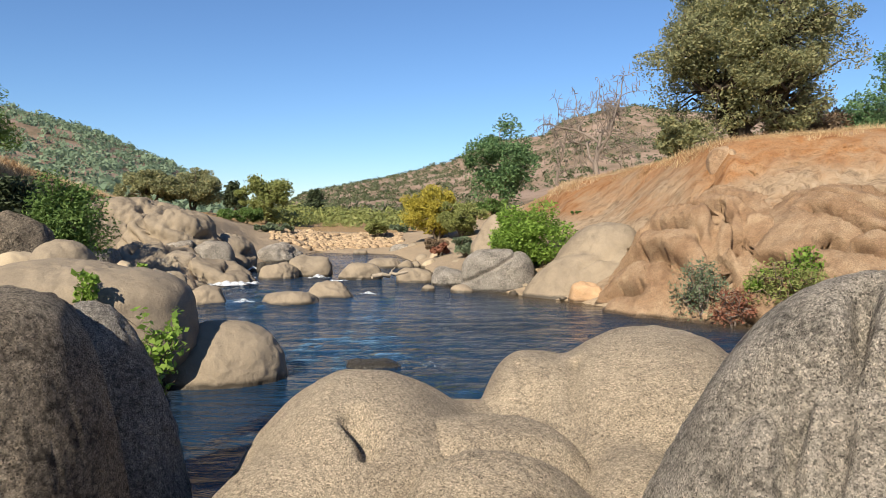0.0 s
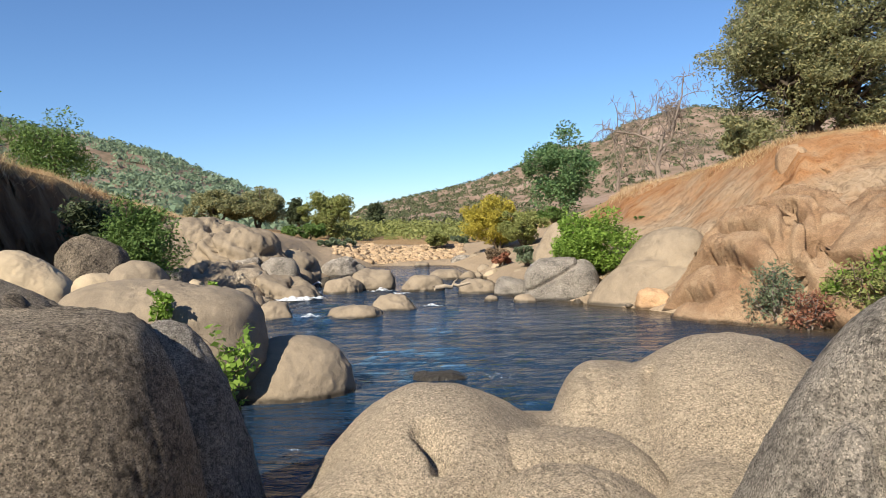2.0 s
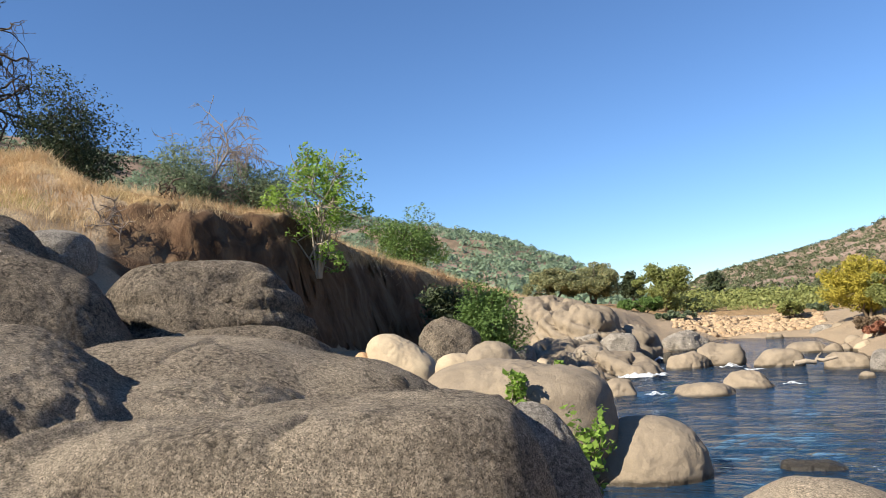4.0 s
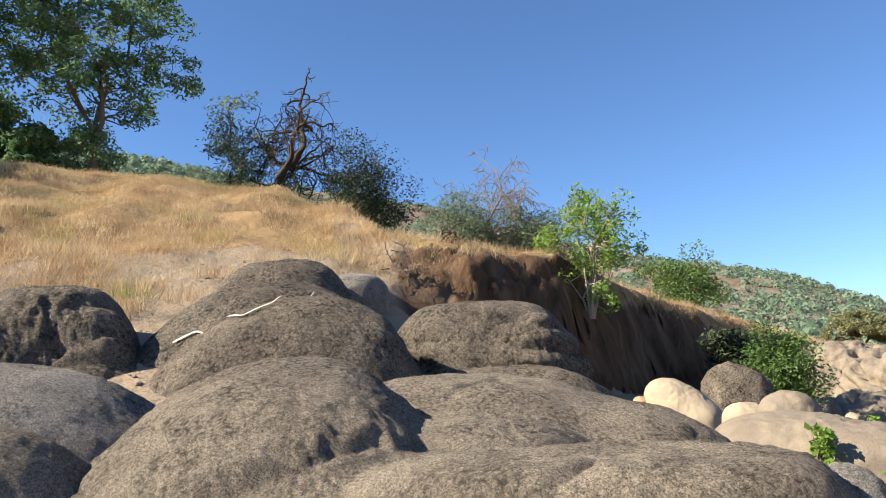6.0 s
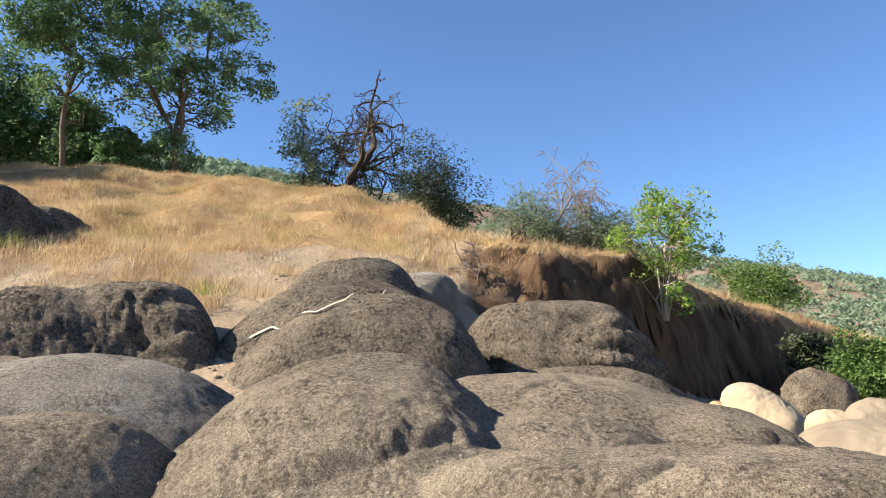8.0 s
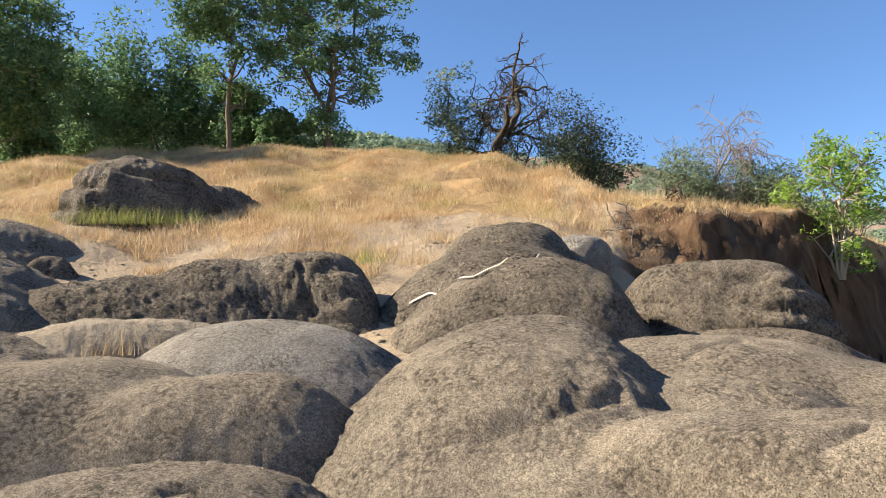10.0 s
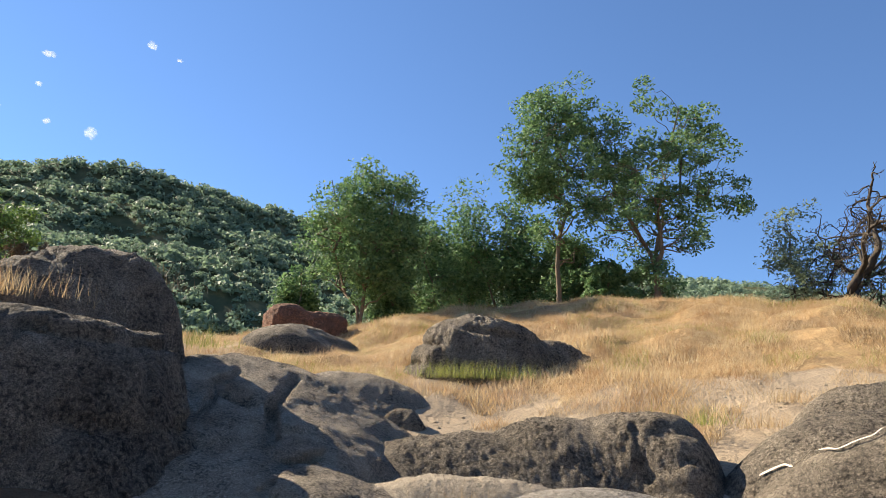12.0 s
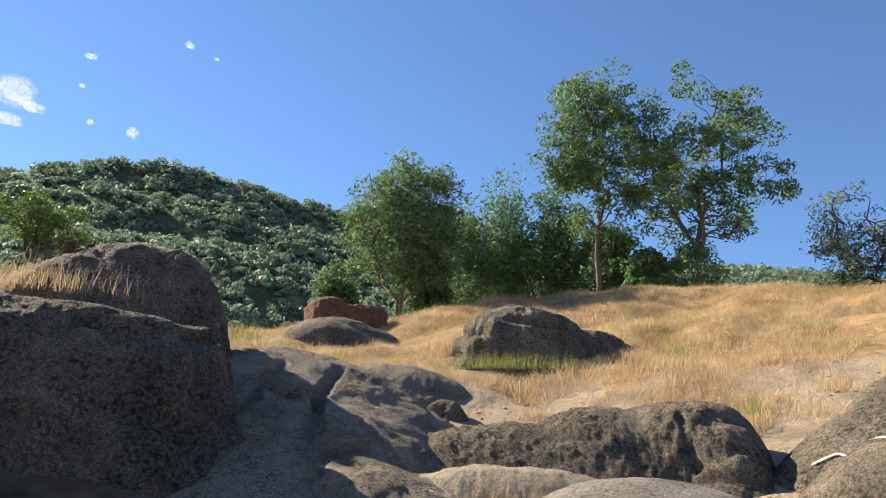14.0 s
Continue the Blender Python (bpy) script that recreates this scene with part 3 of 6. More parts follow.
def bedrock(label, domes, material, seed=1, blend=0.12, step=0.03, lumps=0.05, crust=0.015, grooves=(), joints=None, base=0.0, group=""):
    """An outcrop of living rock whose foot runs into the ground."""
    rock = (domes, blend, seed, lumps, crust, grooves, joints)
    reach = [1.7 * max(d[3:7]) for d in domes]
    x = np.arange(min(d[0] - r for d, r in zip(domes, reach)), max(d[0] + r for d, r in zip(domes, reach)), step)
    y = np.arange(min(d[1] - r for d, r in zip(domes, reach)), max(d[1] + r for d, r in zip(domes, reach)), step)
    shape = (len(x), len(y))
    x, y = (a.ravel() for a in np.meshgrid(x, y, indexing="ij"))
    low = np.maximum(base, land(x, y)[0] - 0.2)
    rough = crown(x, y, domes, blend)
    i = np.arange(len(x)).reshape(shape)
    f = np.stack([i[:-1, :-1], i[1:, :-1], i[1:, 1:], i[:-1, 1:]], -1).reshape(-1, 4)
    f = f[(rough > low)[f].any(1)]
    used, f = np.unique(f, return_inverse=True)
    f = f.reshape(-1, 4)
    p = skin(x[used], y[used], rock)
    p[:, 2] = np.maximum(p[:, 2], low[used] - 0.15)
    foot = np.array((domes[0][0], domes[0][1], min(p[:, 2])))
    ob = hang("outcrop", sheet("outcrop", p - foot, f, material))
    ob.matrix_world = Matrix.Translation(foot)
    ob["seed"] = seed
    return tagged(ob, label, "rock", group), rock


def vein(outcrop, way, width, label):
    """A pale quartz vein lying on an outcrop along a line on the plan."""
    rock_ob, rock = outcrop
    way = np.array(way)
    far = np.concatenate([[0], np.cumsum(np.linalg.norm(np.diff(way, axis=0), axis=1))])
    t = np.linspace(0, far[-1], 120)
    x, y = np.interp(t, far, way[:, 0]), np.interp(t, far, way[:, 1])
    side = np.stack([-np.gradient(y), np.gradient(x)], -1)
    side /= np.linalg.norm(side, axis=1)[:, None]
    p = np.stack([t * 5, 0 * t, 0 * t + 3], -1)
    thick = width * np.clip(0.7 + 0.8 * perlin(p), 0.3, 1.2)
    x, y = x + side[:, 0] * width * 1.2 * perlin(p * 0.5 + 7), y + side[:, 1] * width * 1.2 * perlin(p * 0.5 + 7)
    rows = []
    for s in (-1, 1):
        p = skin(x + s * thick * side[:, 0], y + s * thick * side[:, 1], rock) + (0, 0, 0.045)
        rows.append(np.stack([np.convolve(np.pad(p[:, k], 2, "edge"), np.ones(5) / 5, "valid") for k in range(3)], -1))
    v = np.concatenate(rows) - np.array(rock_ob.matrix_world.translation)
    i = np.arange(119)
    return hang("vein", sheet("vein", v, np.stack([i, i + 1, i + 121, i + 120], -1), VEIN), rock_ob, label)


# living rock from the river's edge up the bank
bedrock('smooth tan granite outcrop with rounded humps above the river', [
    (-0.49, 4.47, 1.05, 0.7, 0.84, 1.1, 0.7, 6.31, 0.5, 2.0),
    (0.6, 5.17, 1.0, 0.32, 0.75, 0.6, 0.8, -6.61, 0.3, 2.8),
    (1.47, 5.24, 1.18, 0.8, 0.82, 1.3, 0.9, -15.66, 0.45, 2.3),
    (0.83, 4.79, 0.85, 0.57, 1.1, 0.7, 0.8, -9.86, 0.35, 2.4),
    (0.06, 4.84, 0.75, 0.91, 0.95, 1.1, 0.6, -0.71, 0.25, 2.0),
    (1.03, 3.87, 0.74, 0.42, 0.45, 0.8, 0.8, -14.96, 0.4, 2.0),
    (-0.78, 3.83, 0.75, 0.59, 0.62, 0.8, 0.6, 11.53, 0.45, 2.0)], GRANITE, 11, 0.08, 0.025, 0.05, 0.012, grooves=[
    (0.05, 0.16, (-0.37, 3.72), (-0.39, 3.8), (-0.48, 3.93)), (0.04, 0.07, (0.89, 4.94), (0.8, 4.53), (0.8, 4.19)), (0.05, 0.06, (0.52, 5.0), (0.53, 4.69), (0.57, 4.46))], base=-0.4, group='granite outcrops by the river')
bedrock('low grey granite ledge with a flat worn top', [
    (0.21, 4.04, 0.86, 0.67, 0.67, 0.35, 0.5, -2.91, 0.3, 3.0),
    (0.23, 3.41, 0.88, 0.52, 0.6, 0.6, 0.45, -3.8, 0.35, 2.2)], GRANITE, 18, 0.04, 0.02, 0.07, 0.018, grooves=[
    (0.03, 0.06, (-0.07, 3.84), (-0.19, 3.82), (-0.25, 3.8))], base=0.1, group='granite outcrops by the river')
bedrock('grey speckled granite boulder split by dark cracks', [
    (1.86, 2.84, 1.78, 0.83, 0.91, 0.6, 1.0, -33.16, 0.55, 2.6),
    (1.47, 2.91, 1.5, 0.33, 0.4, 0.4, 0.6, -26.7, 0.5, 2.8),
    (1.24, 2.75, 1.27, 0.21, 0.4, 0.3, 0.5, -24.29, 0.5, 3.2)], GRANITE_GREY, 12, 0.04, 0.018, 0.05, 0.018, grooves=[
    (0.04, 0.28, (1.59, 2.8), (1.5, 2.66), (1.45, 2.62)), (0.04, 0.28, (1.26, 2.66), (1.26, 2.61), (1.21, 2.56), (1.21, 2.54)), (0.04, 0.28, (1.37, 2.51), (1.33, 2.47), (1.3, 2.45)), (0.04, 0.3, (1.15, 2.83), (1.22, 2.76), (1.29, 2.66)), (0.03, 0.25, (1.34, 2.65), (1.43, 2.6), (1.5, 2.52))], base=0.1, group='granite outcrops by the river')
bedrock('great crusted granite outcrop with a broad dome and a dark front', [
    (-5.58, 2.86, 2.26, 1.27, 0.9, 1.6, 0.9, 60.12, 0.5, 2.2),
    (-4.34, 3.55, 1.77, 0.72, 0.81, 0.8, 0.5, 47.61, 0.22, 3.0),
    (-3.92, 2.78, 1.57, 1.79, 1.35, 1.1, 1.0, 50.99, 0.4, 2.4),
    (-2.34, 3.22, 1.63, 2.07, 0.79, 0.55, 0.9, 35.23, 0.5, 8.0),
    (-2.29, 3.72, 1.57, 0.8, 0.49, 0.5, 0.8, 29.74, 0.5, 8.0),
    (-4.64, 1.76, 1.32, 0.86, 1.12, 0.8, 0.8, 65.85, 0.35, 2.0)], GRANITE_PEBBLED, 13, 0.05, 0.026, 0.07, 0.024, grooves=[
    (0.05, 0.1, (-4.38, 1.29), (-4.15, 1.65), (-4.03, 2.03), (-4.02, 2.51)), (0.05, 0.07, (-2.61, 2.54), (-2.6, 2.74), (-2.58, 2.89))], base=-0.4, group='granite outcrops by the river')
bedrock("dark granite boulder in shade at the water's edge", [
    (-2.13, 4.38, 1.48, 0.41, 0.42, 0.45, 0.7, 25.87, 0.6, 2.6),
    (-1.96, 4.49, 1.02, 0.48, 0.39, 0.4, 0.6, 23.62, 0.8, 3.2),
    (-2.05, 4.06, 0.8, 0.47, 0.69, 0.35, 0.5, 26.77, 0.9, 3.6)], GRANITE_GREY, 14, 0.05, 0.022, 0.06, 0.024, base=-0.4, group='granite outcrops by the river')
bedrock('long low granite slab with a worn pale top', [
    (-6.14, 4.84, 2.06, 1.19, 1.54, 1.2, 1.2, 49.52, 0.25, 2.5),
    (-4.91, 5.48, 1.77, 1.07, 1.18, 0.9, 0.8, 39.46, 0.3, 3.0)], GRANITE_PEBBLED, 16, 0.1, 0.035, 0.07, 0.016, grooves=[
    (0.05, 0.06, (-5.33, 4.19), (-5.4, 4.53), (-5.36, 4.84))], base=-0.2, group='granite outcrops by the river')
bedrock('knobby dark granite end of a slab', [
    (-4.0, 5.64, 1.57, 0.21, 0.24, 0.3, 0.3, 32.82, 0.25, 2.5)], GRANITE_DARK, 17, 0.1, 0.025, 0.08, 0.03, base=-0.2, group='granite outcrops by the river')
bedrock('grey speckled granite dome with a shaded flank', [
    (-7.42, 0.9, 2.32, 1.11, 1.33, 1.0, 0.9, 81.13, 0.4, 2.2),
    (-6.99, 1.53, 2.07, 0.8, 0.51, 0.7, 0.7, 75.5, 0.35, 2.2)], GRANITE_GREY, 28, 0.04, 0.03, 0.05, 0.013, base=0.6, group='granite outcrops by the river')
bedrock('pale grey granite dome with coarse grain', [
    (-5.84, 0.62, 1.86, 1.91, 0.8, 0.7, 0.8, 81.42, 0.4, 2.8),
    (-6.46, -0.54, 2.03, 1.46, 0.94, 0.8, 0.7, 92.68, 0.3, 2.2)], GRANITE_PEBBLED, 29, 0.04, 0.028, 0.05, 0.013, base=0.5, group='granite outcrops by the river')
bedrock('low grey granite boulder beside dry weeds', [
    (-4.67, -0.03, 1.42, 1.47, 0.94, 0.6, 0.5, 87.43, 0.3, 2.6)], GRANITE_PEBBLED, 30, 0.04, 0.025, 0.05, 0.013, grooves=[
    (0.03, 0.06, (-4.32, -0.04), (-4.34, 0.09), (-4.26, 0.19))], base=0.4, group='granite outcrops by the river')
bedrock('long curved granite ledge edged with dry grass', [
    (-8.81, -1.56, 2.15, 0.85, 1.11, 0.5, 0.6, 98.96, 0.25, 2.5),
    (-9.31, -0.21, 2.41, 1.3, 1.44, 0.5, 0.7, 89.92, 0.25, 2.5),
    (-8.14, -1.89, 1.98, 0.49, 0.73, 0.4, 0.5, 102.06, 0.3, 2.5)], GRANITE, 31, 0.1, 0.03, 0.06, 0.022, base=0.6, group='boulders on the bank')
veined = bedrock('rounded granite boulder crossed by a white quartz vein', [
    (-8.7, 4.93, 3.14, 1.92, 1.07, 1.0, 1.0, 58.72, 0.75, 2.4),
    (-10.16, 4.92, 3.5, 1.38, 1.38, 0.9, 1.0, 62.65, 0.5, 2.3),
    (-8.27, 5.27, 2.9, 0.97, 0.54, 0.7, 0.7, 55.7, 0.6, 3.0)], GRANITE_DARK, 21, 0.06, 0.03, 0.06, 0.012, base=0.8, group='boulders on the bank')
vein(veined, [(-9.94, 3.37), (-9.74, 3.64), (-8.79, 3.8), (-8.66, 4.18), (-9.39, 5.18)], 0.013, 'white quartz vein')
bedrock('dark weathered granite boulder below the earth bank', [
    (-8.73, 7.43, 3.08, 1.18, 1.65, 1.0, 1.0, 48.07, 0.6, 4.5),
    (-7.95, 7.83, 2.85, 1.41, 0.74, 0.8, 0.8, 43.87, 0.5, 4.5)], GRANITE_DARK, 22, 0.08, 0.035, 0.08, 0.027, grooves=[
    (0.06, 0.12, (-8.68, 6.3), (-8.15, 6.57), (-7.81, 6.97), (-7.14, 7.6))], joints=(0.1, 0.1, 0.97, 0.33, 0.05, 0.13), base=1.0, group='boulders on the bank')
bedrock('flat granite ledge under a weathered boulder', [
    (-7.5, 7.05, 2.13, 1.18, 1.16, 0.6, 0.9, 45.05, 0.25, 3.2)], GRANITE_DARK, 23, 0.1, 0.035, 0.07, 0.021, base=1.0, group='boulders on the bank')
bedrock('flat dark crusted granite boulder beside the footpath', [
    (-11.73, 6.08, 4.11, 1.11, 0.79, 0.9, 0.9, 61.3, 0.32, 3.2)], GRANITE_DARK, 24, 0.1, 0.035, 0.08, 0.027, base=2.5, group='boulders on the bank')
bedrock('long dark weathered granite boulder with a rough undercut edge', [
    (-11.42, 2.4, 3.49, 1.5, 0.95, 1.0, 1.2, 76.83, 0.75, 3.4),
    (-11.74, 1.23, 3.37, 1.51, 1.6, 1.1, 1.2, 82.8, 0.6, 2.6),
    (-11.76, -0.02, 3.1, 2.12, 2.47, 1.2, 1.2, 88.99, 0.5, 2.2),
    (-10.77, 2.66, 3.12, 0.75, 0.49, 0.6, 0.8, 74.74, 0.5, 3.5)], GRANITE_DARK, 26, 0.08, 0.035, 0.1, 0.045, grooves=[
    (0.06, 0.14, (-10.42, 2.1), (-10.25, 2.44), (-10.26, 2.92)), (0.05, 0.12, (-10.79, 2.05), (-10.57, 2.05), (-10.37, 2.16))], base=1.5, group='boulders on the bank')
bedrock('low crusted granite hump on sandy soil', [
    (-10.43, 2.57, 2.46, 0.77, 0.77, 0.5, 0.5, 74.7, 0.3, 2.2)], GRANITE_DARK, 27, 0.1, 0.03, 0.07, 0.021, base=1.2, group='boulders on the bank')
bedrock('rounded tan granite boulder on the bank', [
    (-11.19, -1.43, 2.71, 0.88, 0.9, 0.6, 0.7, 96.14, 0.4, 2.6)], GRANITE, 32, 0.1, 0.03, 0.06, 0.018, base=1.2, group='boulders on the bank')
bedrock('sloping granite slab below a weathered boulder', [
    (-16.37, -2.88, 4.61, 1.44, 1.76, 1.2, 1.6, 99.08, 0.5, 2.2),
    (-13.37, -2.84, 3.32, 0.87, 0.97, 0.8, 1.0, 100.96, 0.35, 2.2)], GRANITE_PEBBLED, 37, 0.12, 0.04, 0.11, 0.027, base=1.5, group='boulders on the bank')
# dark stone colour chosen here to deepen the shade on the face
bedrock('massive granite outcrop with its face in shade', [
    (-8.59, -5.15, 3.95, 3.58, 1.78, 1.2, 1.6, 120.24, 1.2, 3.4),
    (-9.14, -4.33, 3.9, 0.98, 0.68, 0.7, 0.9, 114.4, 0.8, 3.0),
    (-8.05, -4.54, 2.92, 2.71, 1.39, 0.7, 0.9, 118.52, 1.0, 3.0),
    (-7.79, -4.91, 3.31, 1.15, 0.8, 0.45, 0.5, 121.48, 0.5, 2.6),
    (-7.69, -5.58, 3.44, 1.26, 0.63, 0.5, 0.6, 125.38, 0.5, 2.6)], GRANITE_DARK, 40, 0.1, 0.036, 0.22, 0.035, grooves=[
    (0.07, 0.22, (-7.99, -4.34), (-7.87, -4.24), (-7.73, -4.24), (-7.49, -4.49)), (0.06, 0.18, (-8.78, -4.04), (-8.42, -3.77), (-8.19, -3.69)), (0.05, 0.14, (-7.6, -5.01), (-7.82, -5.02), (-8.03, -4.9)), (0.05, 0.14, (-8.11, -4.12), (-7.97, -4.05), (-7.92, -3.88))], joints=(0.15, 0.1, 0.95, 0.9, 0.06, 0.14), base=0.8, group='boulders on the bank')
bedrock('earthy granite hump topped with dry brush', [
    (-11.56, -6.16, 5.65, 1.66, 1.2, 1.0, 1.2, 117.41, 0.9, 3.0),
    (-11.06, -6.77, 5.4, 1.19, 1.19, 1.0, 1.2, 120.94, 0.6, 2.4)], GRANITE_DARK, 43, 0.15, 0.045, 0.22, 0.06, base=2.0, group='boulders on the bank')
bedrock('sloping granite slabs in a shaded gully', [
    (-13.4, -4.6, 4.35, 1.6, 2.34, 2.2, 2.0, 108.11, 0.6, 2.0),
    (-11.67, -3.78, 3.45, 1.46, 2.01, 1.9, 1.5, 106.95, 0.5, 2.0),
    (-10.21, -3.59, 2.79, 1.28, 1.92, 1.6, 1.4, 108.27, 0.4, 2.0),
    (-9.57, -2.62, 2.43, 1.68, 1.75, 1.3, 1.3, 104.0, 0.25, 2.2)], GRANITE_PEBBLED, 42, 0.12, 0.04, 0.14, 0.025, grooves=[
    (0.07, 0.2, (-9.71, -2.69), (-10.89, -3.0), (-12.06, -3.01)), (0.06, 0.18, (-9.94, -3.68), (-11.03, -3.91), (-11.67, -3.83)), (0.06, 0.15, (-9.0, -3.44), (-9.43, -2.89), (-10.37, -2.25)), (0.05, 0.15, (-8.31, -2.53), (-9.34, -2.29), (-9.76, -2.04))], joints=(0.25, 0.35, 0.9, 0.45, 0.05, 0.16), base=0.8, group='boulders on the bank')
bedrock('long layered granite outcrop stepping down to the shore', [
    (-11.42, 26.65, 2.5, 2.21, 2.65, 2.0, 2.5, 23.19, 1.0, 3.0),
    (-8.81, 24.46, 2.05, 1.68, 1.35, 1.2, 1.6, 19.82, 0.9, 4.0),
    (-7.57, 25.91, 1.27, 1.13, 0.92, 1.0, 1.5, 16.3, 0.6, 3.5),
    (-8.52, 21.34, 1.1, 1.31, 1.58, 1.2, 1.5, 21.76, 0.5, 3.0),
    (-6.61, 20.94, 0.7, 1.17, 1.0, 0.8, 1.0, 17.52, 0.35, 3.0)], SMOOTH_TAN, 69, 0.12, 0.05, 0.3, 0.08, joints=(0.45, -0.2, 0.87, 0.42, 0.07, 0.45), base=-0.3, group='blocks of the shore outcrop')
bedrock('broad grey granite slab leaning on the earth bank', [
    (4.38, 18.69, 1.71, 1.56, 0.76, 1.2, 1.0, -13.19, 0.9, 3.0),
    (3.35, 17.86, 0.98, 1.41, 1.41, 0.9, 0.9, -10.62, 0.9, 2.6),
    (4.33, 17.43, 0.76, 0.96, 0.55, 0.7, 0.9, -13.97, 0.9, 3.0)], SMOOTH_TAN, 133, 0.12, 0.05, 0.1, 0.03, grooves=[
    (0.06, 0.12, (3.26, 17.36), (3.99, 17.66), (4.68, 17.72))], base=-0.3, group='boulders on the far shore')
bedrock('tan jointed rock face in the far cliff', [
    (6.25, 16.44, 2.58, 2.08, 2.08, 2.6, 1.0, -20.82, 1.4, 2.0),
    (5.92, 15.07, 1.45, 1.85, 2.22, 1.6, 1.0, -21.46, 1.0, 2.2),
    (7.12, 15.21, 2.14, 1.66, 1.79, 2.0, 1.0, -25.09, 1.1, 2.2),
    (5.36, 16.34, 1.71, 0.98, 1.11, 1.5, 1.0, -18.16, 1.0, 2.4)], BANK_ROCK, 400, 0.1, 0.05, 0.25, 0.06, grooves=[
    (0.08, 0.35, (5.09, 13.95), (5.25, 14.42), (5.61, 15.24)), (0.08, 0.3, (5.64, 13.86), (5.58, 14.18), (5.88, 14.47), (6.03, 15.09)), (0.07, 0.25, (5.25, 14.18), (5.83, 14.29), (6.2, 13.88))], joints=(0.9, 0.34, -0.15, 0.55, 0.08, 0.5), base=-0.2, group='rock faces of the far cliff')
bedrock('broad tan rock face under the crest of the far cliff', [
    (7.93, 15.02, 2.59, 1.94, 2.07, 2.6, 1.0, -27.84, 1.4, 2.0),
    (7.93, 13.43, 1.81, 1.9, 2.38, 1.8, 1.0, -30.56, 1.0, 2.2),
    (6.92, 13.86, 1.44, 1.42, 1.65, 1.4, 1.0, -26.55, 0.8, 2.2)], BANK_ROCK, 401, 0.1, 0.05, 0.25, 0.06, grooves=[
    (0.07, 0.25, (6.25, 13.3), (6.91, 13.04), (7.69, 13.02))], joints=(0.75, 0.34, 0.55, 0.65, 0.08, 0.5), base=-0.2, group='rock faces of the far cliff')
bedrock('flat-topped weathered boulder with a dark hollow, in dry grass', [
    (-19.39, -0.07, 6.67, 1.31, 1.49, 1.0, 1.2, 89.55, 0.45, 3.6),
    (-18.97, -0.4, 5.75, 1.26, 1.52, 0.8, 1.0, 90.56, 0.9, 4.5),
    (-19.59, 1.89, 6.17, 1.21, 0.9, 0.8, 0.9, 83.75, 0.55, 3.0),
    (-19.27, 0.68, 6.23, 1.33, 1.18, 0.9, 1.0, 87.28, 0.6, 3.6)], GRANITE_DARK, 36, 0.1, 0.04, 0.22, 0.05, grooves=[
    (0.22, 0.9, (-1.79, -0.09), (-1.78, -0.08), (-1.78, -0.08)), (0.08, 0.3, (-1.79, -0.3), (-1.79, -0.25), (-1.79, -0.16)), (0.08, 0.3, (-1.8, -0.17), (-1.79, -0.15), (-1.78, -0.14))], joints=(0.1, 0.15, 0.95, 0.5, 0.07, 0.16), base=3.0, group='boulders on the hillside')

# loose boulders on the bank and the hillside
boulder("pale flat granite slab beside the footpath", [(-12.38, 7.78, 3.63, 0.66, 1, 0.42, 57.02)], GRANITE_GREY, 25, 5, group='boulders on the bank')
boulder("small rough dark boulder on the sandy slope", [(-14.34, -2.16, 3.28, 0.38, 0.27, 0.51, 97.54)], GRANITE_DARK, 33, 5, lumps=0.15, group='boulders on the bank', foot=-0.3, cuts=3)
boulder("small rough dark boulder on the sandy slope", [(-14.22, -1.39, 3.27, 0.44, 0.31, 0.42, 94.47)], GRANITE_DARK, 34, 5, lumps=0.15, group='boulders on the bank', foot=-0.3, cuts=3)
boulder("flat granite outcrop among dry grass", [(-23.68, -5.57, 5.92, 2.13, 2.34, 1.19, 102.67)], GRANITE_DARK, 38, 5, lumps=0.1, group='boulders on the hillside', foot=0.6, cuts=3)
boulder("reddish eroded rock lump on the crest", [(-27.41, -7.14, 7.98, 0.86, 1, 0.83, 104.14), (-27.89, -5.95, 8.19, 0.98, 0.8, 0.49, 101.55)], RED_ROCK, 39, 6, lumps=0.2, rough=2.0, group='boulders on the hillside')

# worn boulders along the shore
boulder("broad smooth tan boulder worn by the river", [(-4.59, 8.65, 1, 0.81, 1.1, 0.46, 27.12), (-3.58, 8.55, 0.92, 0.66, 0.9, 0.43, 21.86)], SMOOTH_TAN, 51, 6, lumps=0.05, blend=0.25, box=2.4, group='worn boulders on the shore')
boulder("smooth tan hump of granite", [(-5.24, 10.22, 1.22, 0.48, 0.38, 0.39, 26.47)], SMOOTH_TAN, 52, 5, group='worn boulders on the shore', cuts=6, lumps=0.26, rough=1.8)
boulder("pale banded boulder half hidden among others", [(-6.2, 10.84, 1.16, 0.39, 0.31, 0.3, 29.12)], PALE, 53, 5, group='worn boulders on the shore', cuts=6, lumps=0.26, rough=1.8)
boulder("large pale cream boulder", [(-8.17, 11.62, 1.49, 0.36, 0.5, 0.32, 34.53), (-7.84, 11.72, 1.27, 0.38, 0.5, 0.36, 33.21), (-7.52, 11.8, 1.05, 0.32, 0.5, 0.32, 31.93)], PALE, 54, 6, lumps=0.04, blend=0.25, group='worn boulders on the shore')
boulder("small pale boulder standing on edge", [(-4.57, 10.53, 1.12, 0.15, 0.11, 0.25, 22.75)], PALE, 55, 4, group='worn boulders on the shore', cuts=6, lumps=0.26, rough=1.8)
boulder("small smooth boulder among shore rocks", [(-4.17, 10.69, 0.87, 0.21, 0.17, 0.35, 20.64)], SMOOTH_TAN, 56, 4, group='worn boulders on the shore', cuts=6, lumps=0.26, rough=1.8)
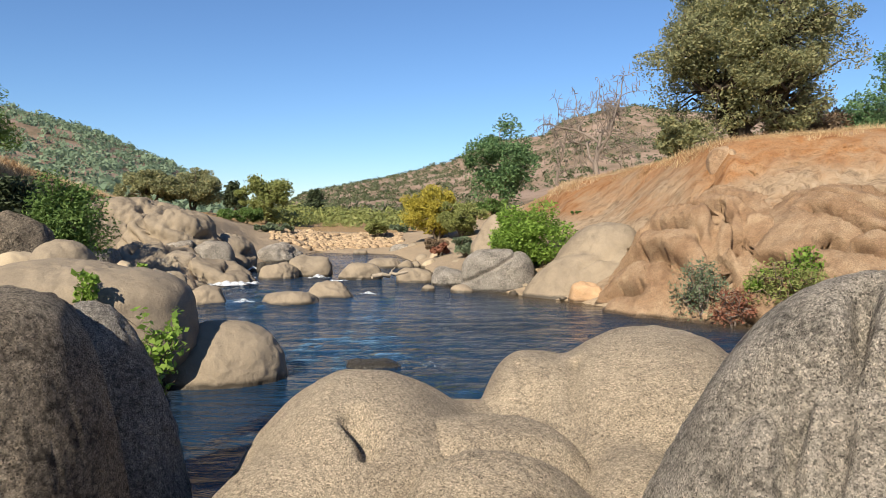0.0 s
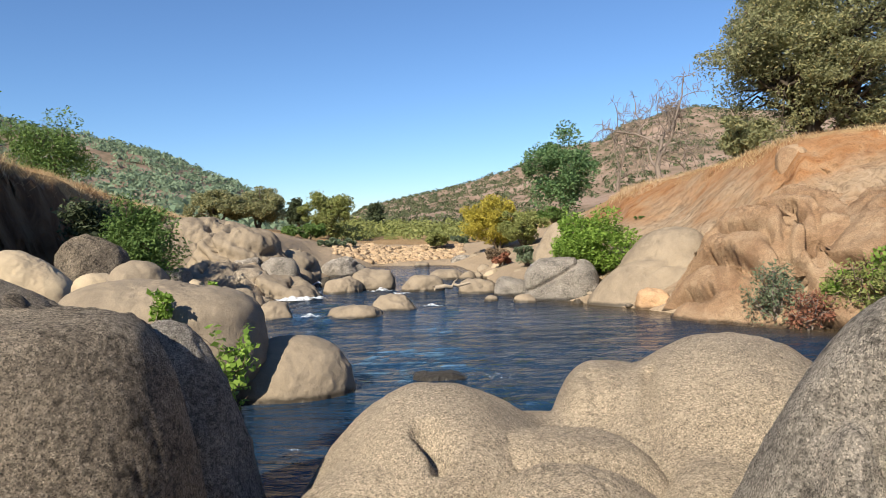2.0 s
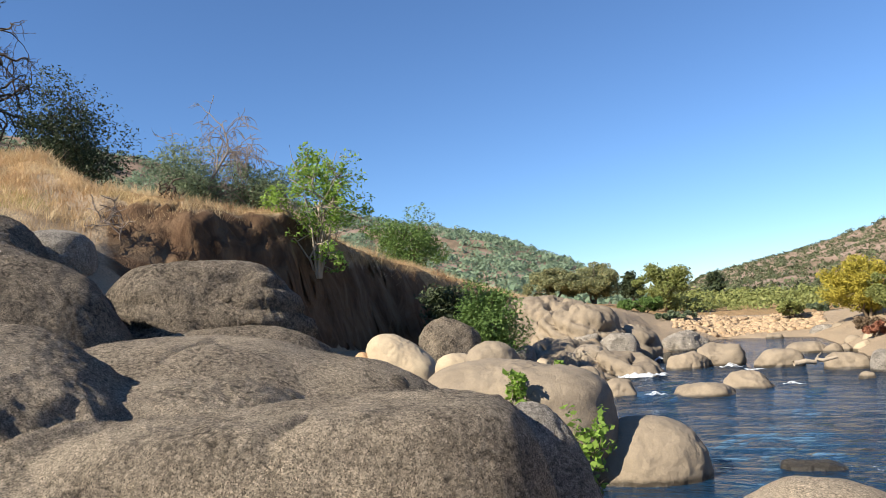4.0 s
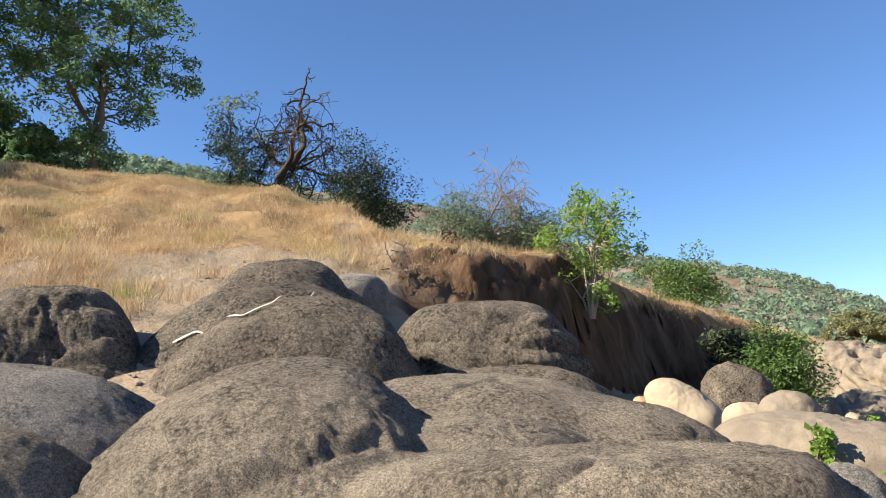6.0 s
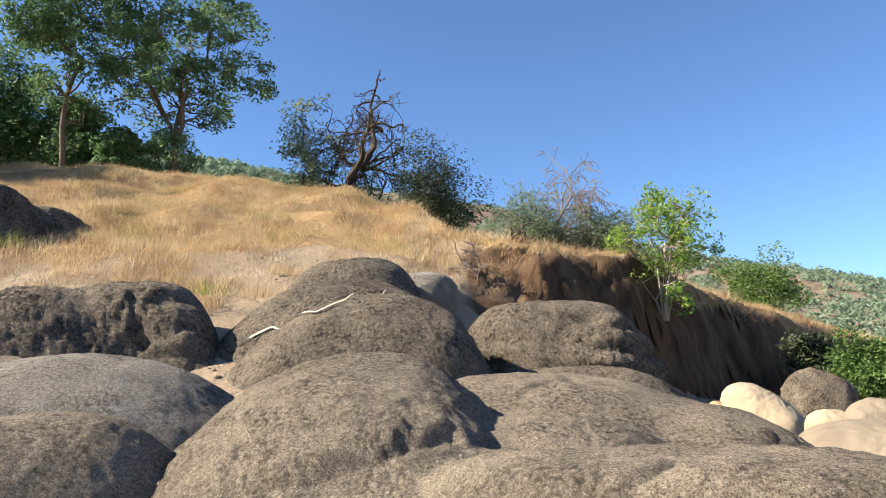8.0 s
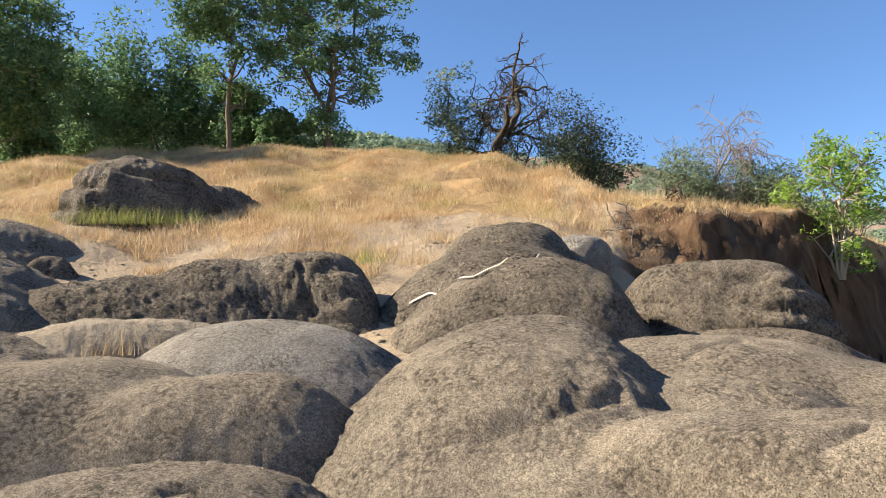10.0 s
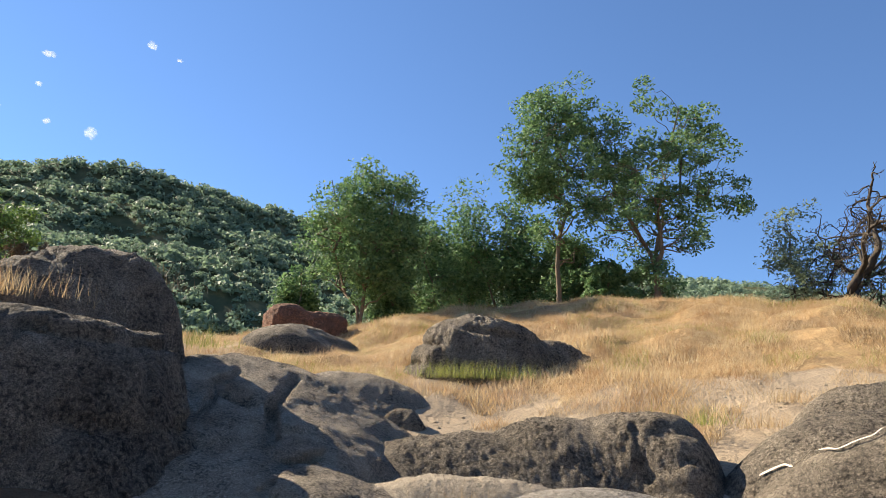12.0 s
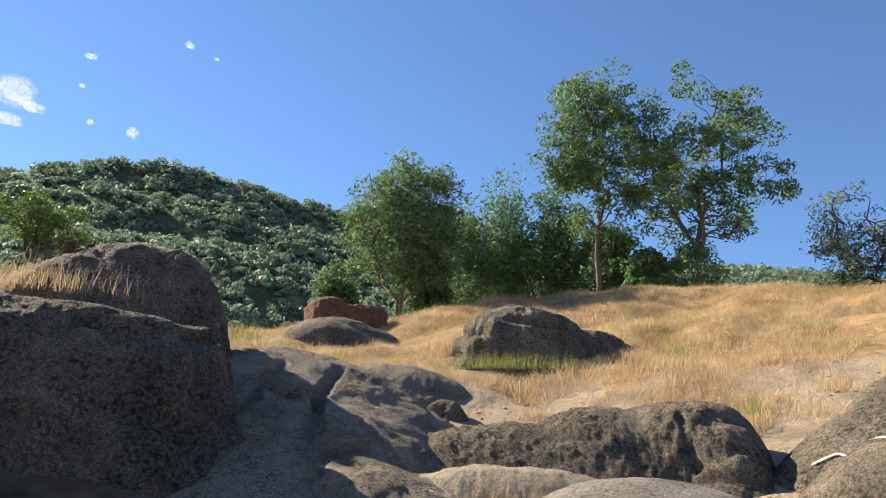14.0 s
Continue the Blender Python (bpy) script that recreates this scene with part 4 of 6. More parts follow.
boulder("small smooth boulder among shore rocks", [(-4.28, 11.71, 0.86, 0.22, 0.17, 0.22, 19.43)], SMOOTH_TAN, 57, 4, group='worn boulders on the shore', cuts=6, lumps=0.26, rough=1.8)
boulder("small smooth boulder among shore rocks", [(-4.1, 9.96, 0.87, 0.18, 0.14, 0.31, 21.63)], SMOOTH_TAN, 58, 4, group='worn boulders on the shore', cuts=6, lumps=0.26, rough=1.8)
boulder("small rounded boulder at the rapid's edge", [(-5.19, 16.25, 0.04, 0.52, 0.42, 0.33, 17.27)], SMOOTH_TAN, 59, 5, group='worn boulders on the shore', cuts=6, lumps=0.26, rough=1.8)
boulder("small rusty boulder at the rapid's edge", [(-5.48, 15.9, 0.03, 0.22, 0.17, 0.29, 18.56)], ORANGE, 60, 4, group='worn boulders on the shore', cuts=6, lumps=0.26, rough=1.8)
# sun reaches this boulder; its dark stone colour stands in for the bank's shade
boulder("large grey boulder in the bank's shade", [(-8.98, 15.59, 1.28, 0.75, 0.67, 0.76, 29.48)], GRANITE_DARK, 61, 5, group='worn boulders on the shore', cuts=6, lumps=0.26, rough=1.8)
boulder("small rock at the bank's foot", [(-8.41, 11.21, 1.38, 0.14, 0.12, 0.14, 36.3)], ORANGE, 62, 4, group='worn boulders on the shore', cuts=6, lumps=0.26, rough=1.8)

# stacked outcrop upstream on the shore
boulder("fractured granite block in a stacked shore outcrop", [(-7.47, 23.82, 0.59, 0.72, 0.79, 0.5, 17.09)], GRANITE_GREY, 71, 4, lumps=0.2, box=3.2, cuts=7, rough=1.8, group='blocks of the shore outcrop')
boulder("fractured granite block in a stacked shore outcrop", [(-9.1, 20.01, 0.54, 0.54, 0.59, 0.5, 24.1)], GRANITE_GREY, 74, 4, lumps=0.2, box=3.2, cuts=7, rough=1.8, group='blocks of the shore outcrop')
boulder("fractured granite block in a stacked shore outcrop", [(-7.69, 21.11, 0.4, 0.65, 0.72, 0.49, 19.67)], GRANITE, 75, 4, lumps=0.2, box=3.2, cuts=7, rough=1.8, group='blocks of the shore outcrop')
boulder("fractured granite block in a stacked shore outcrop", [(-8.31, 23.54, 0.72, 0.48, 0.53, 0.52, 19.14)], GRANITE_GREY, 78, 4, lumps=0.2, box=3.2, cuts=7, rough=1.8, group='blocks of the shore outcrop')

# boulders standing in the river
boulder("smooth tan boulder standing in the river", [(-2.66, 8.93, 0, 0.76, 0.61, 0.69, 16.58)], SMOOTH_TAN, 100, 6, lumps=0.1, box=2.3, group='rocks in the river')
boulder("low tan rock awash in the river", [(-3.47, 16.28, 0, 0.6, 0.46, 0.28, 11.85), (-3.1, 16.36, 0, 0.34, 0.34, 0.16, 26.09)], SMOOTH_TAN, 101, 5, lumps=0.30, box=2.8, blend=0.15, cuts=7, rough=2.2, group='rocks in the river')
boulder("low tan rock awash in the river", [(-2.72, 17.49, 0, 0.5, 0.38, 0.35, 8.69), (-2.4, 17.54, 0, 0.29, 0.29, 0.22, 24.88)], SMOOTH_TAN, 102, 5, lumps=0.30, box=2.8, blend=0.15, cuts=7, rough=2.2, group='rocks in the river')
boulder("dark wet rock awash in the current", [(-0.85, 9.66, -0.09, 0.34, 0.2, 0.17, 5.13), (-1.1, 9.65, -0.08, 0.2, 0.14, 0.11, -10.77)], WET, 103, 5, lumps=0.30, box=2.8, blend=0.15, cuts=7, rough=2.2, group='rocks in the river')
boulder("rounded tan boulder in midstream", [(-4.25, 23.47, 0, 0.74, 0.64, 0.71, 10.42), (-4.71, 23.38, 0, 0.42, 0.48, 0.46, -3.78)], SMOOTH_TAN, 104, 5, lumps=0.30, box=2.8, blend=0.15, cuts=7, rough=2.2, group='rocks in the river')
boulder("low rock beside a midstream boulder", [(-5.03, 22.5, 0, 0.57, 0.43, 0.47, 12.48), (-4.68, 22.58, 0, 0.32, 0.32, 0.34, -7.68)], SMOOTH_TAN, 105, 5, lumps=0.30, box=2.8, blend=0.15, cuts=7, rough=2.2, group='rocks in the river')
boulder("tan boulder in midstream", [(-2.43, 22.52, 0, 0.58, 0.44, 0.47, 6.29), (-2.8, 22.48, 0, 0.33, 0.33, 0.24, -12.57)], SMOOTH_TAN, 106, 5, lumps=0.30, box=2.8, blend=0.15, cuts=7, rough=2.2, group='rocks in the river')
boulder("tan boulder in midstream", [(-0.85, 21.41, 0, 0.52, 0.39, 0.41, 2.16), (-0.53, 21.42, 0, 0.29, 0.3, 0.25, 2.3)], SMOOTH_TAN, 107, 5, lumps=0.30, box=2.8, blend=0.15, cuts=7, rough=2.2, group='rocks in the river')
boulder("grey boulder near the far shore", [(0.17, 20.56, 0, 0.47, 0.36, 0.54, -0.59), (0.47, 20.56, 0, 0.27, 0.27, 0.34, -19.7)], GRANITE_GREY, 108, 5, lumps=0.30, box=2.8, blend=0.15, cuts=7, rough=2.2, group='rocks in the river')
boulder("small rock awash near the far shore", [(0.54, 18.58, 0, 0.27, 0.2, 0.18, -1.6), (0.37, 18.58, 0, 0.15, 0.15, 0.12, 10.91)], SMOOTH_TAN, 109, 4, lumps=0.30, box=2.8, blend=0.15, cuts=7, rough=2.2, group='rocks in the river')
boulder("tiny rock awash in the river", [(-0.34, 19.05, 0, 0.17, 0.13, 0.12, 1.07), (-0.45, 19.05, 0, 0.09, 0.1, 0.07, 11.7)], SMOOTH_TAN, 110, 4, lumps=0.30, box=2.8, blend=0.15, cuts=7, rough=2.2, group='rocks in the river')
boulder("flat tan rocks in midstream", [(-2.11, 27.06, 0, 0.7, 0.46, 0.35, 4.32), (-1.66, 27.1, 0, 0.4, 0.34, 0.19, 4.62)], SMOOTH_TAN, 111, 5, lumps=0.30, box=2.8, blend=0.15, cuts=7, rough=2.2, group='rocks in the river')
boulder("small tan rock in midstream", [(-1.39, 26.9, 0, 0.33, 0.25, 0.31, 2.9), (-1.19, 26.92, 0, 0.19, 0.19, 0.22, 17.84)], SMOOTH_TAN, 112, 4, lumps=0.30, box=2.8, blend=0.15, cuts=7, rough=2.2, group='rocks in the river')
boulder("broad grey boulder at the pool's head", [(-6.88, 30.7, 0, 0.82, 0.8, 0.76, 12.51), (-6.38, 30.81, 0, 0.46, 0.6, 0.4, -5.25)], GRANITE_GREY, 113, 5, lumps=0.30, box=2.8, blend=0.15, cuts=7, rough=2.2, group='rocks in the river')
boulder("dark wet rock splitting the rapid", [(-7.67, 24.38, 0, 0.93, 0.5, 0.49, 17.29), (-7.12, 24.55, 0, 0.52, 0.38, 0.26, 13.96)], WET, 114, 5, lumps=0.30, box=2.8, blend=0.15, cuts=7, rough=2.2, group='rocks in the river')
boulder("grey rock above the rapid", [(-8.04, 28.54, 0, 0.73, 0.48, 0.5, 15.86), (-8.48, 28.41, 0, 0.41, 0.36, 0.31, 18.07)], GRANITE_GREY, 115, 5, lumps=0.30, box=2.8, blend=0.15, cuts=7, rough=2.2, group='rocks in the river')
boulder("dark upright rock beside the rapid", [(-6.11, 24.81, 0, 0.17, 0.15, 0.43, 13.8), (-6, 24.83, 0, 0.1, 0.11, 0.3, 36.66)], WET, 116, 4, lumps=0.30, box=2.8, blend=0.15, cuts=7, rough=2.2, group='rocks in the river')
boulder("orange weathered boulder at the waterline", [(3.19, 16.61, 0, 0.39, 0.33, 0.48, -10.99), (3.43, 16.56, 0, 0.22, 0.25, 0.26, -5.78)], ORANGE, 117, 5, lumps=0.30, box=2.8, blend=0.15, cuts=7, rough=2.2, group='rocks in the river')
boulder("purplish boulder at the waterline", [(4.55, 17.66, 0, 0.33, 0.29, 0.42, -14.54), (4.75, 17.61, 0, 0.19, 0.21, 0.3, -25.67)], RED_ROCK, 118, 5, lumps=0.30, box=2.8, blend=0.15, cuts=7, rough=2.2, group='rocks in the river')
boulder("orange boulder half under water", [(4.41, 14.45, 0, 0.36, 0.31, 0.23, -17.08), (4.62, 14.38, 0, 0.2, 0.24, 0.15, -1.13)], ORANGE, 119, 5, lumps=0.30, box=2.8, blend=0.15, cuts=7, rough=2.2, group='rocks in the river')
boulder("small grey rock at the waterline", [(4.97, 14.33, 0, 0.19, 0.17, 0.22, -19.2), (5.09, 14.29, 0, 0.11, 0.12, 0.11, -31.65)], GRANITE_GREY, 120, 4, lumps=0.30, box=2.8, blend=0.15, cuts=7, rough=2.2, group='rocks in the river')
boulder("grey angular boulder at the waterline", [(5.44, 13.52, 0, 0.37, 0.32, 0.48, -22.06), (5.66, 13.43, 0, 0.21, 0.24, 0.27, -5.85)], GRANITE_GREY, 121, 5, lumps=0.30, box=2.8, blend=0.15, cuts=7, rough=2.2, group='rocks in the river')
boulder("flat grey rock at the waterline", [(5.84, 13.14, 0, 0.24, 0.21, 0.22, -23.88), (5.7, 13.21, 0, 0.14, 0.16, 0.12, -30)], GRANITE_GREY, 122, 4, lumps=0.30, box=2.8, blend=0.15, cuts=7, rough=2.2, group='rocks in the river')
boulder("rounded grey rock at the waterline", [(6.38, 13.39, 0, 0.19, 0.16, 0.28, -25.54), (6.49, 13.34, 0, 0.11, 0.12, 0.14, -39.52)], GRANITE_GREY, 123, 4, lumps=0.30, box=2.8, blend=0.15, cuts=7, rough=2.2, group='rocks in the river')
boulder("small tan rock at the waterline", [(3.79, 16.59, 0, 0.22, 0.19, 0.24, -12.79), (3.65, 16.62, 0, 0.13, 0.14, 0.16, 10.66)], ORANGE, 124, 4, lumps=0.30, box=2.8, blend=0.15, cuts=7, rough=2.2, group='rocks in the river')
boulder("small tan rock at the waterline", [(4.75, 16.63, 0, 0.35, 0.23, 0.28, -16.04), (4.96, 16.57, 0, 0.2, 0.17, 0.17, -21.53)], SMOOTH_TAN, 125, 4, lumps=0.30, box=2.8, blend=0.15, cuts=7, rough=2.2, group='rocks in the river')
boulder("flat stone at the far pool edge", [(-2.05, 36.75, 0, 0.58, 0.5, 0.45, 3.12), (-1.69, 36.77, 0, 0.33, 0.38, 0.32, -18.57)], GRANITE_GREY, 126, 4, lumps=0.30, box=2.8, blend=0.15, cuts=7, rough=2.2, group='rocks in the river')
boulder("pale rock in the far channel", [(-4, 36.08, 0, 0.32, 0.28, 0.26, 6.37), (-4.2, 36.06, 0, 0.18, 0.21, 0.14, -3.66)], SMOOTH_TAN, 127, 4, lumps=0.30, box=2.8, blend=0.15, cuts=7, rough=2.2, group='rocks in the river')

# boulders along the far shore
boulder("big rounded grey boulder cracked across, at the water", [(1.44, 19.41, 0.37, 0.96, 0.76, 0.68, -4.26)], GRANITE_GREY, 131, 6, lumps=0.06, box=2.7, group='boulders on the far shore', cracks=[(1.29, 17.55, 0.48, 0.5, 0.1, -0.9, 0.05, 0.12)])
boulder("tall tan boulder behind a green bush", [(1.89, 23.93, 0.84, 0.95, 0.76, 1.28, -4.53)], SMOOTH_TAN, 132, 5, group='boulders on the far shore', cuts=6, lumps=0.26, rough=1.8)
boulder("pale rounded stone set in the bank", [(5.52, 18.7, 0.84, 0.31, 0.25, 0.35, -16.46)], SMOOTH_TAN, 134, 4, group='boulders on the far shore', cuts=6, lumps=0.26, rough=1.8)
boulder("big shaded slab at the far shore", [(7.4, 13.62, 0.23, 0.78, 0.47, 0.8, -28.52)], GRANITE_GREY, 135, 5, group='boulders on the far shore', cuts=6, lumps=0.26, rough=1.8)
boulder("smooth bedrock bulge at the cliff's foot", [(6.54, 15.69, 0.52, 1.02, 0.9, 0.75, -22.64)], SMOOTH_TAN, 136, 5, lumps=0.08, group='boulders on the far shore', cuts=3)
boulder("shaded boulder at the edge of the far shore", [(8.11, 12.86, 0.49, 0.69, 0.48, 0.8, -32.25)], GRANITE_GREY, 137, 5, group='boulders on the far shore', cuts=6, lumps=0.26, rough=1.8)
boulder("pale tumbled stone on the far shore", [(-0.95, 27.11, 0.02, 0.21, 0.17, 0.22, 2.01)], SMOOTH_TAN, 140, 4, group='stones on the far shore', cuts=6, lumps=0.26, rough=1.8)
boulder("pale tumbled stone on the far shore", [(-0.5, 27.18, 0.03, 0.31, 0.25, 0.29, 1.05)], PALE, 141, 4, group='stones on the far shore', cuts=6, lumps=0.26, rough=1.8)
boulder("pale tumbled stone on the far shore", [(0.07, 27.72, 0.03, 0.26, 0.21, 0.29, -0.15)], SMOOTH_TAN, 142, 4, group='stones on the far shore', cuts=6, lumps=0.26, rough=1.8)
boulder("pale tumbled stone on the far shore", [(0.51, 25.88, 0.13, 0.39, 0.32, 0.27, -1.14)], PALE, 143, 4, group='stones on the far shore', cuts=6, lumps=0.26, rough=1.8)
boulder("pale tumbled stone on the far shore", [(-0.82, 29.43, 0.13, 0.28, 0.22, 0.23, 1.59)], SMOOTH_TAN, 144, 4, group='stones on the far shore', cuts=6, lumps=0.26, rough=1.8)
boulder("pale tumbled stone on the far shore", [(-0.2, 28.59, 0.23, 0.33, 0.26, 0.26, 0.39)], PALE, 145, 4, group='stones on the far shore', cuts=6, lumps=0.26, rough=1.8)
boulder("pale tumbled stone on the far shore", [(-1.46, 36.23, 0.14, 0.3, 0.24, 0.39, 2.31)], SMOOTH_TAN, 146, 4, group='stones on the far shore', cuts=6, lumps=0.26, rough=1.8)

# jointed rock of the far cliff
boulder("small rock jutting from the cliff's crest", [(6.95, 18.49, 3.28, 0.39, 0.8, 0.34, -20.6)], BANK_ROCK, 402, 5, lumps=0.2, group='rock faces of the far cliff', cuts=3)



# ---------------------------------------------------------------- plants
def tubes(paths, sides=5):
    """Tapered limbs: each path is (points, radii)."""
    vs, fs, base = [], [], 0
    ring = np.linspace(0, 2 * np.pi, sides, endpoint=False)
    for p, r in paths:
        p, r = np.asarray(p, float), np.asarray(r, float)
        d = np.gradient(p, axis=0)
        d /= np.linalg.norm(d, axis=1)[:, None] + 1e-9
        ref = np.where(np.abs(d[:, 2:3]) > 0.9, (1.0, 0, 0), (0, 0, 1.0))
        u = np.cross(d, ref)
        u /= np.linalg.norm(u, axis=1)[:, None] + 1e-9
        v = np.cross(d, u)
        vs.append((p[:, None] + r[:, None, None] * (np.cos(ring)[None, :, None] * u[:, None] + np.sin(ring)[None, :, None] * v[:, None])).reshape(-1, 3))
        i = base + np.arange((len(p) - 1) * sides).reshape(-1, sides)
        j = np.roll(i, -1, axis=1)
        fs.append(np.stack([i, j, j + sides, i + sides], -1).reshape(-1, 4))
        base += len(p) * sides
    return np.concatenate(vs), np.concatenate(fs)


def leaf_slips(centres, size, rng, flat=0.4, long=1.7, plain=False):
    """One folded leaf, or small spray of leaves, at each centre."""
    n = len(centres)
    a = rng.normal(size=(n, 3))
    a[:, 2] *= 0.7
    a /= np.linalg.norm(a, axis=1)[:, None]
    up = rng.normal(size=(n, 3)) + (0, 0, flat * 2)
    b = np.cross(up, a)
    b /= np.linalg.norm(b, axis=1)[:, None] + 1e-9
    c = np.cross(a, b)
    s = size * rng.uniform(0.6, 1.3, (n, 1))
    if plain:  # far off, a plain three-cornered slip
        return np.stack([centres - a * s * long / 2, centres + a * s * long / 2 + b * s * 0.15, centres + b * s * 0.75], 1).reshape(-1, 3), np.arange(n * 3).reshape(-1, 3)
    v = np.stack([centres - a * s * long / 2, centres + b * s * 0.5 + c * s * 0.18, centres + a * s * long / 2, centres - b * s * 0.5 + c * s * 0.18], 1)
    return v.reshape(-1, 3), np.arange(n * 4).reshape(-1, 4)


def bend(a, b, rng, wob=0.12, n=6, sag=0.0):
    t = np.linspace(0, 1, n)[:, None]
    d = np.linalg.norm(np.subtract(b, a))
    p = np.asarray(a) * (1 - t) + np.asarray(b) * t
    w = rng.normal(size=(n, 3)) * wob * d * np.sin(np.pi * t) * 0.6
    w[:, 2] += (np.sin(np.pi * t) * sag * d)[:, 0]
    return p + w


def tree(label, x, y, top, spread, low, leaf, wood, clumps=60, per=90, size=0.13, girth=0.2, seed=1, forks=1, deep=1.0, gap=0.0, clump=0.13, lean=0.0, name="tree", category="tree", sink=0.15, group="", floor=None, drop=0.0):
    """A trunk or several stems with limbs, and a crown of leaf clumps with gaps; floor: height of its foot."""
    rng = np.random.default_rng(seed)
    z = ground_height(x, y) if floor is None else floor
    h = top - z
    thing = new(name)
    thing.matrix_world = Matrix.Translation((x, y, z))
    tagged(thing, label, category, group)
    mid, half = np.array([lean * h * 0.5, 0, (low + 1) / 2 * h]), np.array([spread / 2, spread / 2 * deep, (1 - low) / 2 * h])
    half = np.maximum(half - 0.4 * clump * h, 0.35 * half)
    q = rng.normal(size=(clumps * 4, 3))
    q /= np.linalg.norm(q, axis=1)[:, None]
    q *= rng.uniform(0.12, 1, (len(q), 1)) ** 0.5
    q *= 1 + 0.75 * perlin(q * 1.5 + seed)[:, None]
    q = q[perlin(q * 1.9 + seed * 1.7) > gap - 0.35][:clumps]
    c = mid + q * half
    limbs, leaders = [], []
    for k in range(forks):
        ang = 2 * np.pi * (k + rng.uniform(0, 0.5)) / forks
        fork = h * max(low, 0.12) * rng.uniform(0.55, 0.95)
        out = 0 if forks == 1 else spread * rng.uniform(0.16, 0.32)
        end = np.array([out * np.cos(ang) + lean * h * 0.8, out * np.sin(ang) * deep, h * rng.uniform(0.80, 0.93)])
        if forks == 1 or low > 0.15:
            p = np.concatenate([bend((0, 0, -sink), (lean * fork * 0.4, 0, fork), rng, 0.05, 5)[:-1], bend((lean * fork * 0.4, 0, fork), end, rng, 0.09, 8)])
        else:
            p = bend((0.05 * np.cos(ang), 0.05 * np.sin(ang), -sink), end, rng, 0.12, 9, 0.08)
        thick = girth * (1 - 0.85 * np.linspace(0, 1, len(p)) ** 0.9) * (1 if forks < 3 else 0.8)
        thick[0] *= 1.35
        limbs.append((p, thick))
        leaders.append(p)
    spine = np.concatenate([p[2:] for p in leaders])
    thickness = np.concatenate([t[2:] for _, t in limbs])
    for e in c:
        cost = np.linalg.norm(spine - e, axis=1) + 0.9 * np.maximum(spine[:, 2] - e[2] + 0.35 * np.hypot(e[0] - spine[:, 0], e[1] - spine[:, 1]), 0)
        k = int(np.argmin(cost))
        p = bend(spine[k], e, rng, 0.14, 6, 0.08)
        limbs.append((p, np.linspace(max(thickness[k] * 0.5, min(0.018, girth * 0.4)), min(0.008, girth * 0.25), 6)))
        if len(limbs) < 14:
            spine, thickness = np.concatenate([spine, p[2:5]]), np.concatenate([thickness, [thickness[k] * 0.4] * 3])
    v, f = tubes(limbs)
    hang("trunk", sheet("trunk", v, f, wood), thing)
    rad = clump * h * rng.uniform(0.6, 1.35, (len(c), 1, 1))
    g = rng.normal(size=(len(c), per, 3))
    g /= np.linalg.norm(g, axis=2)[:, :, None]
    g *= rng.uniform(0.15, 1, (len(c), per, 1)) ** 0.45
    lv = (c[:, None] + g * rad * (1, 1, 0.72)).reshape(-1, 3)
    if drop:
        lv[:, 2] -= drop * h * rng.uniform(0, 1, len(lv)) ** 2
    lv[:, 2] = np.maximum(lv[:, 2], 0.03)
    v, f = leaf_slips(lv, size, rng, plain=len(lv) > 1500)
    tagged(hang("crown", sheet("crown", v, f, leaf, False), thing), kind="stuff")
    return thing


def bush(label, x, y, top, spread, leaf, wood=None, seed=1, clumps=30, per=70, size=0.1, **more):
    return tree(label, x, y, top, spread, 0.06, leaf, wood or BARK, clumps, per, size, more.pop("girth", 0.035), seed, 6, name="bush", category="bush", clump=more.pop("clump", 0.2), **more)


